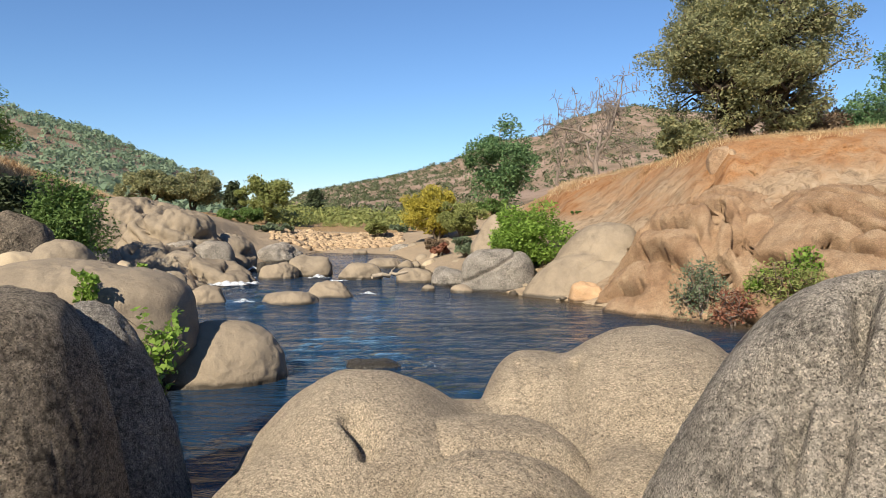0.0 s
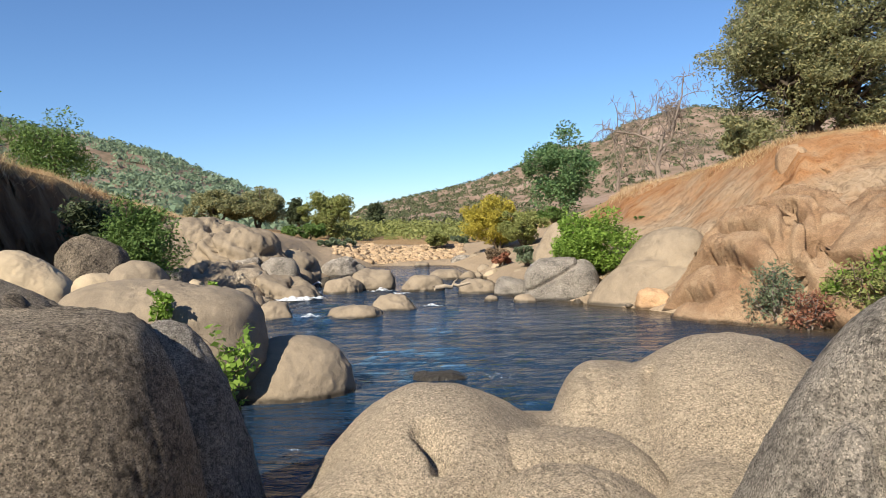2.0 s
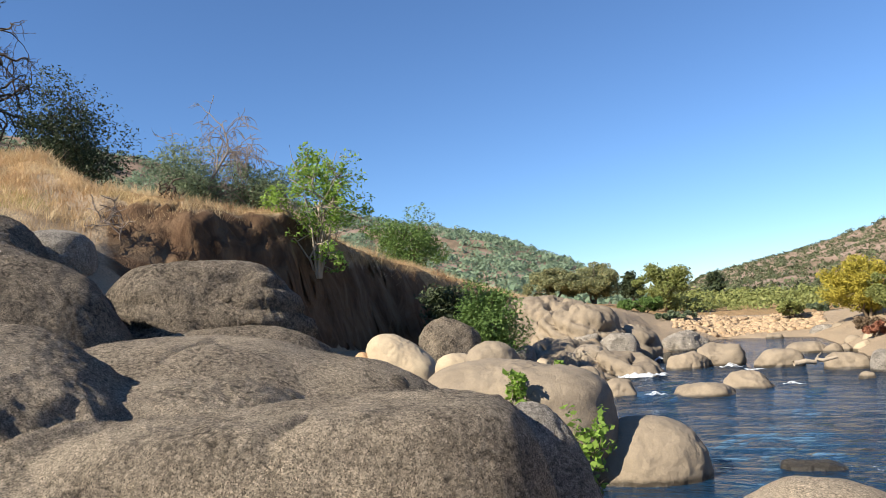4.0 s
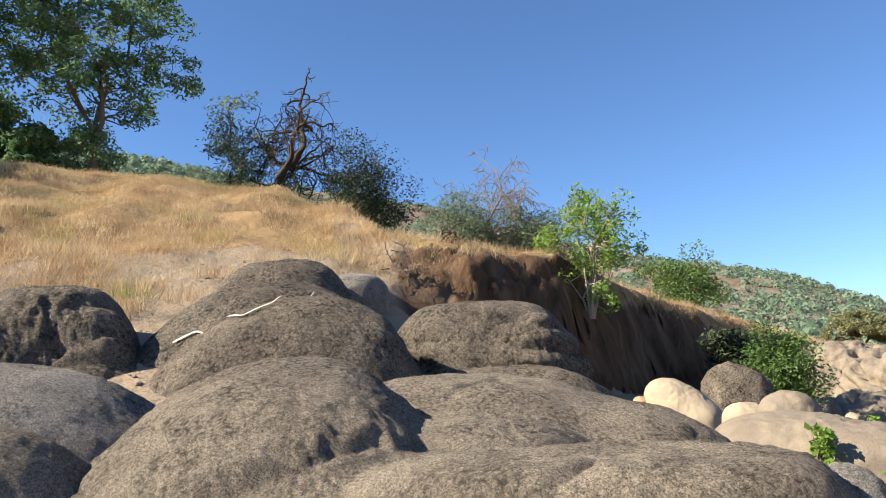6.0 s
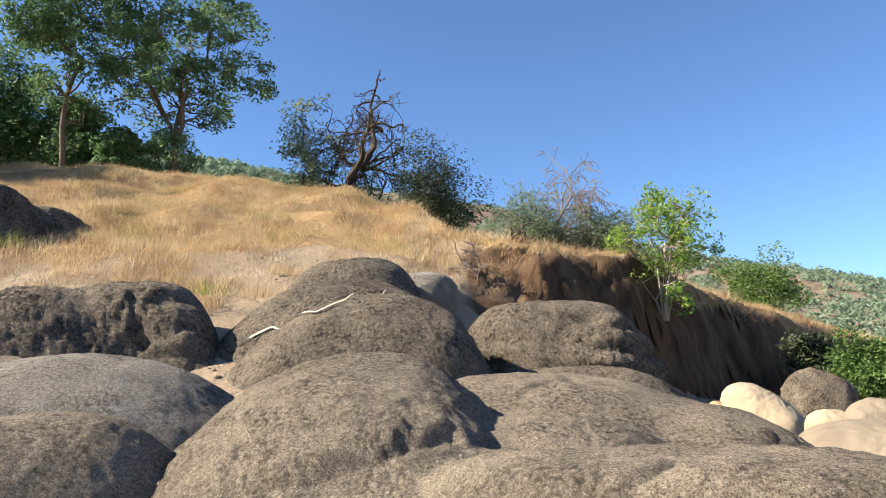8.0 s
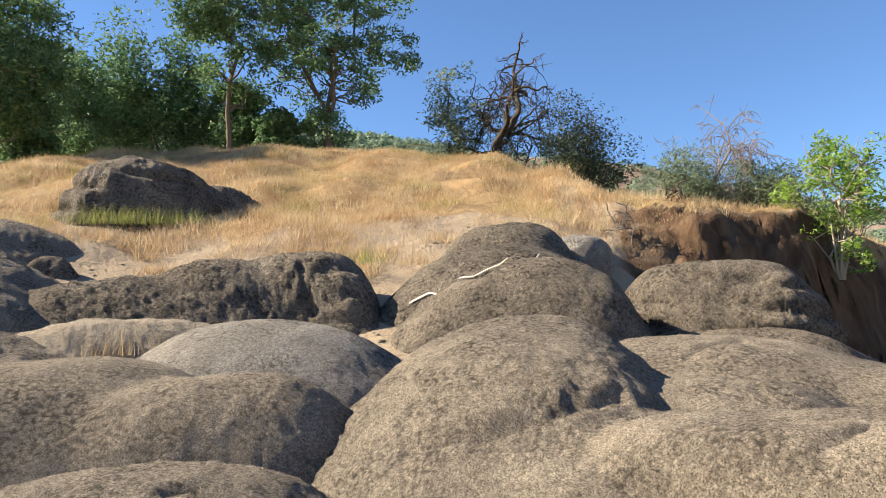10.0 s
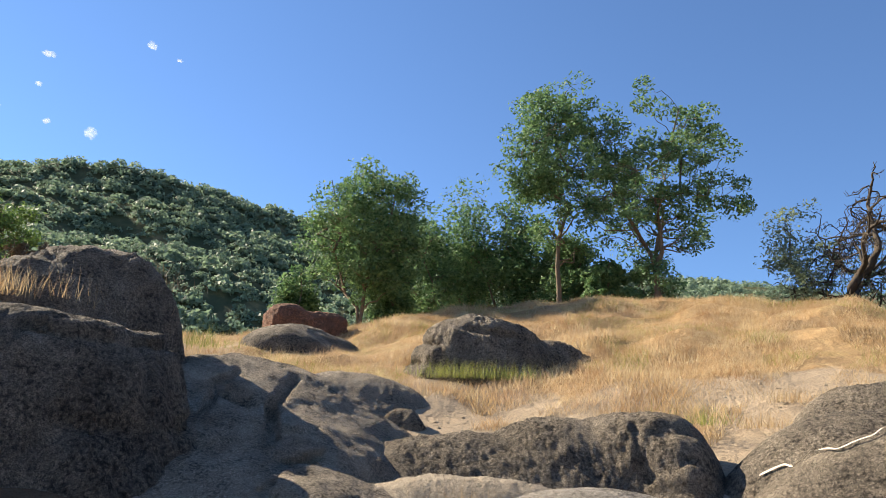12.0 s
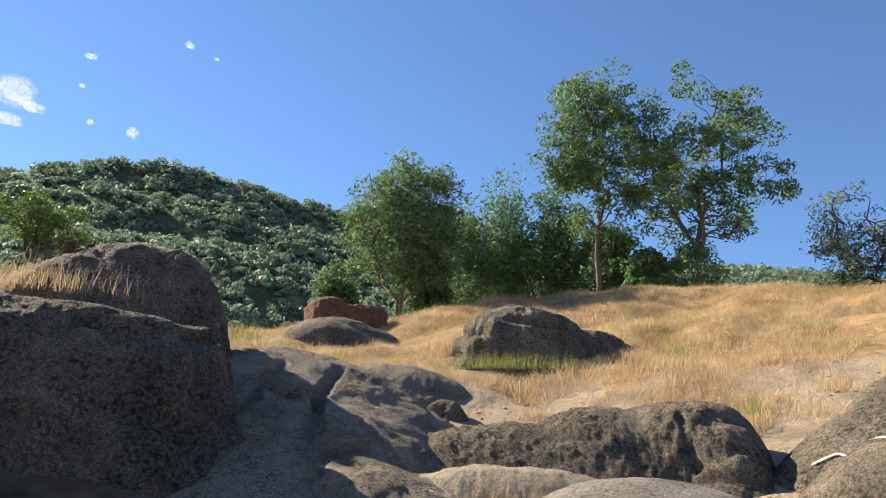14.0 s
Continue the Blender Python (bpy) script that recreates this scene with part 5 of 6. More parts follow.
def dead_tree(label, x, y, top, spread, wood, seed=1, girth=0.2, gnarl=0.25, droop=0.0, depth=5, first=0.35, lean=0.0, floor=None):
    rng = np.random.default_rng(seed)
    z = ground_height(x, y) if floor is None else floor
    h = top - z
    thing = new("bare_tree")
    thing.matrix_world = Matrix.Translation((x, y, z))
    tagged(thing, label, "tree")
    limbs, twigs = [], []

    def grow(p, d, length, r, level):
        n = 6
        pts, dirn = [np.array(p, float)], np.array(d, float)
        for _ in range(n - 1):
            dirn = dirn + rng.normal(size=3) * gnarl * 0.55
            dirn[2] += 0.06 * (level < 3) - droop * (level >= 3)
            dirn /= np.linalg.norm(dirn)
            pts.append(pts[-1] + dirn * length / (n - 1))
        (limbs if level < 3 else twigs).append((pts, np.linspace(r, r * 0.55, n) if level < depth else np.linspace(r, 0.006, n)))
        if level >= depth:
            return
        for k in range(3 if level else 4):
            s = 1.0 if k == 0 else rng.uniform(0.45, 0.95)
            start = pts[min(n - 1, max(2, int(round(s * (n - 1)))))]
            side = rng.normal(size=3)
            side -= dirn * (side @ dirn)
            side /= np.linalg.norm(side)
            way = dirn * (0.8 if k == 0 else 0.4) + side * (0.5 if k == 0 else 1.1) * (spread / h + 0.35)
            way[2] += 0.15
            way /= np.linalg.norm(way)
            grow(start, way, length * rng.uniform(0.55, 0.8), max(r * (0.66 if k == 0 else 0.5), 0.014), level + 1)

    grow((0, 0, -0.1), (lean, 0, 1), h * first, girth, 0)
    top_now = max(np.max(np.asarray(p)[:, 2]) for p, _ in limbs + twigs)
    wide = np.percentile(np.abs(np.concatenate([np.asarray(p)[:, :2] for p, _ in limbs + twigs])), 92, axis=0)
    fit = np.array((*np.minimum(3.0, spread / 2 / wide), h / top_now))
    for name, part in (("trunk", limbs), ("bare_crown", twigs)):
        v, f = tubes([(np.asarray(p) * fit, r) for p, r in part], 5 if name == "trunk" else 4)
        tagged(hang(name, sheet(name, v, f, wood), thing), kind="stuff" if name == "bare_crown" else "")
    return thing


def blades(points, low, high, width, rng, lean=0.35):
    """Grass blades as thin bent slips standing at the points."""
    n = len(points)
    h = rng.uniform(low, high, (n, 1))
    turn = rng.uniform(0, 2 * np.pi, n)
    side = np.stack([np.cos(turn), np.sin(turn), 0 * turn], -1) * width * rng.uniform(0.6, 1.3, (n, 1))
    tilt = rng.normal(size=(n, 3)) * lean * h
    tilt[:, 2] = 0
    up = np.array((0, 0, 1.0))
    tip = points + up * h + tilt
    v = np.stack([points - side, points + side, tip], 1).reshape(-1, 3)
    return v, np.arange(n * 3).reshape(-1, 3)


def polar(rng, n, az0, az1, r0, r1):
    az, r = np.radians(rng.uniform(az0, az1, n)), np.sqrt(rng.uniform(r0 * r0, r1 * r1, n))
    return -np.sin(az) * r, np.cos(az) * r


FOOTPATH = ((-9.6, 3.0), (-11.6, 3.6), (-12.8, 4.5), (-14.2, 5.5), (-15.6, 7.0), (-17.3, 8.3), (-18.7, 8.5), (-20.9, 8.9))


def off_path(x, y):
    """Distance from the footpath that climbs the slope."""
    d = np.full(len(x), 99.0)
    for (ax, ay), (bx, by) in zip(FOOTPATH[:-1], FOOTPATH[1:]):
        s = np.clip(((x - ax) * (bx - ax) + (y - ay) * (by - ay)) / ((bx - ax) ** 2 + (by - ay) ** 2), 0, 1)
        d = np.minimum(d, np.hypot(x - ax - s * (bx - ax), y - ay - s * (by - ay)))
    return d


def meadow(label, n, az0, az1, r0, r1, least, low, high, width, material, seed, green=None, patchy=0.0):
    """Dry grass over a stretch of land, thinning out where the bank is bare."""
    rng = np.random.default_rng(seed)
    x, y = polar(rng, n, az0, az1, r0, r1)
    z, up = land(x, y)
    p = np.stack([x, y, 0 * x], -1)
    patch = fbm(p * 0.45 + 3, 3)
    if least is None:  # the bank is bare below its crest, the slope grassy to its foot
        least = np.interp(bearing(x, y), (49, 57), (0.66, 0.04))
    keep = (up + 0.25 * patch > least) & (off_path(x, y) > 0.45 + 0.2 * patch) & (patch > patchy - 0.5) & (z > 0.3)
    if green is not None:
        keep &= fbm(p * 0.3 + 31, 2) > green
    p = np.stack([x, y, z], -1)[keep]
    tall = (0.65 + 0.7 * smooth(-0.3, 0.4, patch[keep]))[:, None]
    v, f = blades(p, low, high, width, rng, 0.55)
    v = v.reshape(-1, 3, 3)
    v = (p[:, None] + (v - p[:, None]) * tall[:, None]).reshape(-1, 3)
    return tagged(hang("dry_grass", sheet("dry_grass", v, f, material, False)), label, "grass", kind="stuff")


def scatter_scrub(name, label, n, az0, az1, r0, r1, low, high, quads, material, seed, thin=None, power=1.0, leaf=0.36):
    """Bushes on the far hills, each a dome of small leaf sprays."""
    rng = np.random.default_rng(seed)
    x, y = polar(rng, n, az0, az1, r0, r1)
    p = np.stack([x, y, 0 * x], -1)
    keep = fbm(p * 0.02 + seed, 4) > (thin if thin is not None else -9)
    x, y = x[keep], y[keep]
    z = land(x, y)[0]
    s = low + (high - low) * rng.uniform(0, 1, len(x)) ** (1.6 * power)
    g = rng.normal(size=(len(x), quads, 3))
    g[:, :, 2] = np.abs(g[:, :, 2])
    g /= np.linalg.norm(g, axis=2)[:, :, None]
    lobe = 1 + 0.45 * perlin((g * 1.6 + rng.uniform(0, 50, (len(x), 1, 3))).reshape(-1, 3)).reshape(len(x), quads, 1)
    c = np.stack([x, y, z], -1)[:, None] + g * lobe * rng.uniform(0.75, 1.02, (len(x), quads, 1)) * s[:, None, None] * (1, 1, 0.95)
    # sprays lie along the outside of the crown
    tilt = g + 0.45 * rng.normal(size=g.shape)
    a = np.cross(tilt, rng.normal(size=g.shape))
    a /= np.linalg.norm(a, axis=2)[:, :, None]
    b = np.cross(tilt, a)
    b /= np.linalg.norm(b, axis=2)[:, :, None]
    w = (s[:, None, None] * leaf) * rng.uniform(0.6, 1.3, (len(x), quads, 1))
    v = np.stack([c - a * w, c + a * w + b * w * 0.2, c + b * w * 1.2], 2).reshape(-1, 3)
    f = np.arange(len(v)).reshape(-1, 3)
    return tagged(hang(name, sheet(name, v, f, material, False)), label, "shrubs", kind="stuff")


def stones(label, x, y, low, high, material, seed, name="gravel", squash=0.65):
    """Loose stones lying on the ground, in one sheet."""
    rng = np.random.default_rng(seed)
    d, f = ball(2)
    z = land(x, y)[0]
    s = rng.uniform(low, high, len(x)) * rng.uniform(0.6, 1.2, len(x))
    shape = rng.uniform(0.7, 1.2, (len(x), 1, 3)) * (1, 1, squash)
    jit = 1 + 0.25 * rng.normal(size=(len(x), len(d), 1)).clip(-1, 1)
    v = np.stack([x, y, np.maximum(z, -0.05)], -1)[:, None] + d[None] * jit * shape * s[:, None, None]
    fs = (f[None] + len(d) * np.arange(len(x))[:, None, None]).reshape(-1, 3)
    return tagged(hang(name, sheet(name, v.reshape(-1, 3), fs, material)), label, "stones", kind="stuff")


# hills
scatter_scrub("hill_woods", "dense green woods covering the steep far hill", 6000, 70, 132, 100, 345, 1.2, 3.6, 56, WOODS, 41, leaf=0.27)
scatter_scrub("hill_woods", "scattered oaks and brush on a golden hill", 7500, 14.5, 80, 100, 345, 0.5, 2.6, 22, WOODS, 42, -0.4, leaf=0.3)
scatter_scrub("hill_scrub", "dark shrubs dotted over the dry far hill", 9000, -34, 14, 160, 500, 0.4, 2.0, 16, SCRUB, 43, -0.35, 1.6, 0.36)
scatter_scrub("meadow_brush", "low green brush along the far meadow's edge", 170, -4, 13, 50, 110, 0.5, 1.7, 260, LEAF_WILLOW, 44, leaf=0.10)

# grass
meadow("sunlit golden dry grass on the hillside", 360000, 22, 113, 12.5, 37, None, 0.07, 0.26, 0.0065, STRAW, 51, None, 0.10)
meadow("greenish tall grass among the dry grass", 60000, 58, 113, 14, 36, 0.16, 0.10, 0.28, 0.005, STRAW_GREEN, 52, 0.12)
meadow("pale dry grass on top of the far bank", 50000, -33, -8, 18, 34, 0.9, 0.06, 0.2, 0.008, STRAW, 54)
meadow("golden grass above the shaded outcrop", 16000, 114, 130, 13, 20, 0.0, 0.2, 0.5, 0.010, STRAW, 55)

# gravel bar and shore stones
_r = np.random.default_rng(61)
_x, _y = polar(_r, 700, 3.2, 13, 38.2, 43.5)
stones("pale cobbles of the gravel bar", _x, _y, 0.08, 0.24, COBBLE, 62)
_x, _y = polar(_r, 260, -31, 1, 14.0, 21.0)
_k = np.abs(land(_x, _y)[0] - 0.05) < 0.12
stones("small stones along the waterline", _x[_k], _y[_k], 0.06, 0.2, SMOOTH_TAN, 63)
_x, _y = polar(_r, 350, 62, 112, 8, 16)
stones("loose pebbles on sandy soil", _x, _y, 0.015, 0.05, GRANITE, 64)


def foam(label, x, y, wide, long, turn, seed, strong=1.1):
    """Churning white water: a thin lumpy sheet that thins out to its edge."""
    u, v = np.meshgrid(np.linspace(-1, 1, 40), np.linspace(-1, 1, 40), indexing="ij")
    u, v = u.ravel(), v.ravel()
    s, k = math.sin(radians(turn)), math.cos(radians(turn))
    px, py = u * wide / 2, v * long / 2
    p = np.stack([x + px * k - py * s, y + px * s + py * k, 0 * u], -1)
    edge = np.clip(1 - np.hypot(u, v), 0, 1)
    p[:, 2] = 0.05 + edge * (0.3 * np.abs(fbm(p * 2.6 + seed, 5)) + 0.03)
    i = np.arange(1600).reshape(40, 40)
    f = np.stack([i[:-1, :-1], i[1:, :-1], i[1:, 1:], i[:-1, 1:]], -1).reshape(-1, 4)
    me = sheet("white_water", p, f, FOAM, True, dict(thick=smooth(0, 0.6, edge) * strong))
    return tagged(hang("white_water", me), label, "water", kind="stuff")


def tuft(label, x, y, n, spread, low, high, material, seed, z=None, name="grass_tuft", width=0.004):
    rng = np.random.default_rng(seed)
    p = rng.normal(size=(n, 3)) * spread
    p[:, 2] = 0
    v, f = blades(p, low, high, width, rng, 0.3)
    ob = hang(name, sheet(name, v, f, material, False))
    ob.matrix_world = Matrix.Translation((x, y, ground_height(x, y) if z is None else z))
    return tagged(ob, label, "grass", "grass tufts among the rocks", "stuff")


def cloud_mat():
    n = Nodes("cloud")
    f = n.noise(0.03, 6, 0.7, 1.0)
    n.put(n.b.inputs["Alpha"], n.ramp(n.math("MULTIPLY", f, n.attr("thick")), (0.30, 0.0), (0.62, 0.75)))
    # faint glow added to brighten the wisps, which are no light source
    n.put(n.b.inputs["Emission Color"], (0.9, 0.93, 1.0, 1))
    n.b.inputs["Emission Strength"].default_value = 0.25
    return n.done((0.9, 0.9, 0.9), 1.0)


CLOUD = cloud_mat()


def cloud(x, y, z, wide, tall, seed):
    """A small fair-weather puff far off."""
    u, v = np.meshgrid(np.linspace(-1, 1, 24), np.linspace(-1, 1, 24), indexing="ij")
    u, v = u.ravel(), v.ravel()
    d = math.hypot(x, y)
    side = np.array((-y, x, 0)) / d
    edge = np.clip(1 - np.hypot(u, v), 0, 1)
    p = side * u[:, None] * wide / 2 + np.array((0, 0, 1.0)) * v[:, None] * tall / 2 + np.array((x, y, 0)) / d * (20 * fbm(np.stack([u, v, u * 0 + seed], -1) * 2, 3))[:, None]
    i = np.arange(576).reshape(24, 24)
    f = np.stack([i[:-1, :-1], i[1:, :-1], i[1:, 1:], i[:-1, 1:]], -1).reshape(-1, 4)
    ob = hang("cloud", sheet("cloud", p, f, CLOUD, True, dict(thick=smooth(0, 0.8, edge) * 1.15)))
    ob.matrix_world = Matrix.Translation((x, y, z))
    return tagged(ob, "small white wisp of cloud in clear blue sky", "cloud", "clouds", "structure")


def driftwood(label, x, y, z, long, thick, turn, seed):
    rng = np.random.default_rng(seed)
    p = bend((-long / 2, 0, 0), (long / 2, 0, 0.1), rng, 0.06, 8)
    v, f = tubes([(p, np.linspace(thick, thick * 0.5, 8)), (bend(p[4], p[4] + (0.2, 0.25, 0.15), rng, 0.1, 5), np.linspace(thick * 0.5, 0.01, 5))], 7)
    ob = hang("driftwood", sheet("driftwood", v, f, BARK_PALE))
    ob.matrix_world = pose(x, y, z, 0, 0, turn)
    return tagged(ob, label, "log")



# oaks on the hillside crest
tree("tall green oak with a straight bare trunk", -37.08, 4.11, 24.78, 6.14, 0.25, LEAF_OAK, BARK, 160, 100, 0.15, 0.19, 201, 1, gap=0.2, clump=0.052)
tree("open-crowned green oak forking low on the crest", -36.17, 8.96, 22.48, 9.80, 0.30, LEAF_OAK, BARK, 130, 120, 0.15, 0.25, 202, 3, gap=0.25, clump=0.055)
tree("leafy oak at the foot of oak trunks", -37.32, 8.84, 14.96, 4.71, 0.1, LEAF_OAK, BARK, 40, 100, 0.13, 0.08, 203, 3, clump=0.15, gap=0.1)
tree("round dark green oak with a short forked trunk", -34.77, -5.58, 18.16, 6.50, 0.2, LEAF_OAK, BARK, 170, 120, 0.145, 0.16, 204, 2, clump=0.08)
tree("dense dark green oak thicket behind the crest", -41.17, -3.07, 18.68, 5.2, 0.04, LEAF_OAK, BARK, 90, 110, 0.165, 0.1, 210, 3, clump=0.12)
tree("dense dark green oak thicket behind the crest", -43.26, -0.51, 20.9, 4.25, 0.04, LEAF_OAK, BARK, 90, 110, 0.165, 0.1, 211, 3, clump=0.12)
tree("dense dark green oak thicket behind the crest", -42.17, 2.48, 19.72, 3.58, 0.04, LEAF_OAK, BARK, 90, 110, 0.165, 0.1, 212, 3, clump=0.12)
tree("dense dark green oak thicket behind the crest", -39.88, 5.23, 16.92, 3.8, 0.04, LEAF_OAK, BARK, 90, 110, 0.165, 0.1, 213, 3, clump=0.12)
tree("dense dark green oak thicket behind the crest", -37.63, 6.61, 14.39, 2.35, 0.04, LEAF_OAK, BARK, 90, 110, 0.165, 0.1, 214, 3, clump=0.12)
tree("dense dark green oak thicket behind the crest", -37.18, -9.32, 13.43, 2.39, 0.04, LEAF_OAK, BARK, 90, 110, 0.165, 0.1, 215, 3, clump=0.12)
tree("dense dark green oak thicket behind the crest", -37.02, -4.54, 14.27, 2.37, 0.04, LEAF_OAK, BARK, 90, 110, 0.165, 0.1, 216, 3, clump=0.12)

# dead and half-dead trees along the crest
dead_tree("gnarled dark dead tree with twisted limbs", -28.41, 13.94, 15.5, 5.82, BARK_DARK, 221, 0.26, 0.45, droop=0.12, first=0.3, depth=6)
dead_tree("leaning dark limb of a dead tree", -28.72, 14.42, 12.72, 4.94, BARK_DARK, 222, 0.16, 0.45, lean=0.5, first=0.4, depth=4)
tree("slender grey-green oak beside a dead tree", -30.26, 13.53, 15.05, 3.09, 0.12, LEAF_GREY, BARK_DARK, 45, 90, 0.105, 0.09, 223, 2, gap=0.12, clump=0.13)
tree("small leafy oak among dead limbs", -29.26, 15.54, 13.24, 2.56, 0.2, LEAF_GREY, BARK_DARK, 14, 70, 0.08, 0.06, 224, 2, gap=0.1, clump=0.18)
bush("dark evergreen bush on the crest", -25.98, 17.13, 12.36, 4.18, LEAF_DARK, BARK_DARK, 225, 50, 300, 0.085)
dead_tree("bare twiggy branches over dark bushes", -25.57, 16.84, 11.87, 2.42, BARK_DARK, 226, 0.06, 0.4, droop=0.1, depth=4)
bush("dark grey-green bush behind the bank", -21.84, 19.21, 9.78, 3.18, LEAF_GREY, BARK_DARK, 227, 40, 260, 0.08)
bush("dark grey-green bush behind the bank", -20.17, 20.92, 8.68, 3.12, LEAF_GREY, BARK_DARK, 228, 34, 260, 0.08)
dead_tree("bare grey dead branches arching over bushes", -20.93, 19.46, 11.44, 3.53, BARK_DEAD, 229, 0.09, 0.25, droop=0.2, depth=5)
dead_tree("bare drooping dead branches behind the bank", -19.87, 20.53, 9.69, 2.4, BARK_DEAD, 230, 0.07, 0.25, droop=0.28, depth=5)
tree("bright green young tree leaning from the bank", -11.89, 14.36, 6.85, 2.75, 0.05, LEAF_BRIGHT, BARK_PALE, 130, 48, 0.065, 0.04, 231, 9, clump=0.07, gap=0.12, floor=3.37)
bush("leafy green bush on the shore", -8.82, 17.37, 2.86, 1.59, LEAF_MID, BARK, 232, 44, 300, 0.06)
# the dark leaf colour on this bush carries the shade of the bank
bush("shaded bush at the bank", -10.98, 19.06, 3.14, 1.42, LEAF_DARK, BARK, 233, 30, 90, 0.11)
tree("round green oak standing on the ridge", -27.87, 43.92, 9.49, 5.23, 0.1, LEAF_MID, BARK, 45, 220, 0.13, 0.15, 234, 3, clump=0.17)
bush("green bush on top of the outcrop", -12.11, -8.66, 6.96, 1.64, LEAF_MID, BARK, 235, 36, 130, 0.05, gap=0.1, floor=5.71)
bush("brown dry brush on top of the outcrop", -12.2, -7.61, 5.96, 1.29, LEAF_BROWN, BARK, 236, 26, 160, 0.04, floor=5.45)

# upstream trees
tree("broad grey-green cottonwoods on the shore", -18.88, 48.45, 4.89, 4.41, 0.08, LEAF_OLIVE, BARK, 55, 260, 0.12, 0.12, 241, 3, clump=0.16)
tree("broad grey-green cottonwoods on the shore", -16.5, 49.31, 5.05, 3.93, 0.08, LEAF_OLIVE, BARK, 55, 260, 0.12, 0.12, 242, 3, clump=0.16)
tree("dark upright tree far up the river", -22.77, 81.89, 5.65, 2.42, 0.1, LEAF_DARK, BARK, 26, 100, 0.3, 0.15, 243, 2, clump=0.18)
tree("light green willow upstream", -11.55, 48.65, 4.4, 3.9, 0.06, LEAF_WILLOW, BARK, 55, 260, 0.11, 0.1, 244, 4, clump=0.16)
bush("green willow bush on the shore", -11.33, 42.52, 2.28, 3.13, LEAF_MID, BARK, 245, 40, 220, 0.1)
bush("low green brush on the shore", -9.47, 40.92, 1.43, 2.49, LEAF_GREY, BARK, 246, 26, 90, 0.13)
tree("dark bushy tree on the far meadow", -16.13, 93.62, 4.96, 2.13, 0.06, LEAF_DARK, BARK, 26, 100, 0.3, 0.12, 247, 2, clump=0.18)
bush("green willow bush on the gravel bar", -3.72, 41.83, 1.74, 1.59, LEAF_WILLOW, BARK, 248, 30, 110, 0.12)
bush("low grey-green bush by the bar", -2.44, 44.93, 1.27, 1.54, LEAF_GREY, BARK, 249, 24, 90, 0.13)
tree("yellow-green flowering willow on the far shore", -0.27, 36, 3.39, 3.33, 0.05, LEAF_YELLOW, BARK, 70, 260, 0.08, 0.07, 250, 6, clump=0.16)
tree("grey-green willow on the far shore", 0.86, 33.99, 2.69, 2.19, 0.05, LEAF_WILLOW, BARK, 50, 240, 0.08, 0.06, 251, 6, clump=0.16)
tree("dark green cottonwood above the far shore", 3.47, 45.87, 7.5, 4.3, 0.14, LEAF_OAK, BARK_PALE, 80, 150, 0.14, 0.13, 252, 1, clump=0.12)
bush("green bush at the cottonwood's foot", 2.82, 41.91, 3.01, 1.75, LEAF_MID, BARK, 253, 24, 90, 0.14)
bush("bright green leafy bush between boulders", 2.31, 20.37, 2.26, 2.2, LEAF_BRIGHT, BARK, 254, 60, 230, 0.07)
bush("low shrubs below the willows", -0.32, 30, 1.06, 1.37, LEAF_BROWN, BARK, 255, 20, 90, 0.08)
bush("reddish low shrub below the willows", -0.09, 28, 0.87, 0.85, LEAF_RED, BARK, 256, 16, 90, 0.07)
bush("dark low shrub below the willows", 0.78, 26.49, 1.23, 0.91, LEAF_GREY, BARK, 257, 20, 90, 0.08)
dead_tree("bare grey-brown tree above the far bank", 7.58, 36.22, 9.22, 3.9, BARK_DEAD, 261, 0.17, 0.28, droop=0.05, depth=6, first=0.36)
dead_tree("small bare tree above the far bank", 5.73, 37.57, 6.93, 1.65, BARK_DEAD, 262, 0.1, 0.25, droop=0.08, depth=4, first=0.45)
dead_tree("bare twiggy brush above the far bank", 8.02, 33.04, 6.03, 2.25, BARK_DEAD, 263, 0.06, 0.3, depth=4)
tree("huge olive-green evergreen oak above the cliff", 10.1, 25.15, 10.9, 7.0, 0.03, LEAF_OLIVE, BARK_DARK, 420, 210, 0.075, 0.3, 264, 4, clump=0.075, gap=0.12)
bush("brownish brush beneath the big oak", 12.9, 27.09, 6.32, 3.27, LEAF_BROWN, BARK_DARK, 265, 40, 110, 0.12)
bush("dark green brush at the big oak's foot", 7.79, 24.8, 5.31, 1.87, LEAF_OLIVE, BARK_DARK, 266, 34, 110, 0.1)
tree("dark green oak behind the far bank", 23.84, 41.66, 8.8, 4.24, 0.08, LEAF_OAK, BARK, 45, 220, 0.13, 0.15, 267, 2, clump=0.18)
tree("dark green oak behind the far bank", 21.83, 33.52, 10.34, 4.99, 0.1, LEAF_OAK, BARK, 60, 240, 0.12, 0.18, 268, 2, clump=0.15)

# shrubs at the cliff's foot
bush("spiky grey-green shrub at the waterline", 4.72, 13.55, 1.25, 1.0, LEAF_GREY, BARK_DEAD, 271, 40, 40, 0.045, gap=0.05)
bush("reddish dry shrub at the waterline", 5.2, 13.1, 0.75, 0.95, LEAF_RED, BARK_DEAD, 272, 36, 50, 0.035)
bush("green and brown shrub at the waterline", 6.0, 12.72, 1.3, 1.5, LEAF_WILLOW, BARK, 273, 60, 60, 0.045, gap=0.05)
bush("small leafy green shrub on the bank", 5.75, 13.35, 1.12, 0.5, LEAF_BRIGHT, BARK, 274, 12, 60, 0.06)
bush("small green shrub standing above dry brush", 6.25, 12.8, 1.52, 0.51, LEAF_BRIGHT, BARK, 275, 14, 50, 0.06)
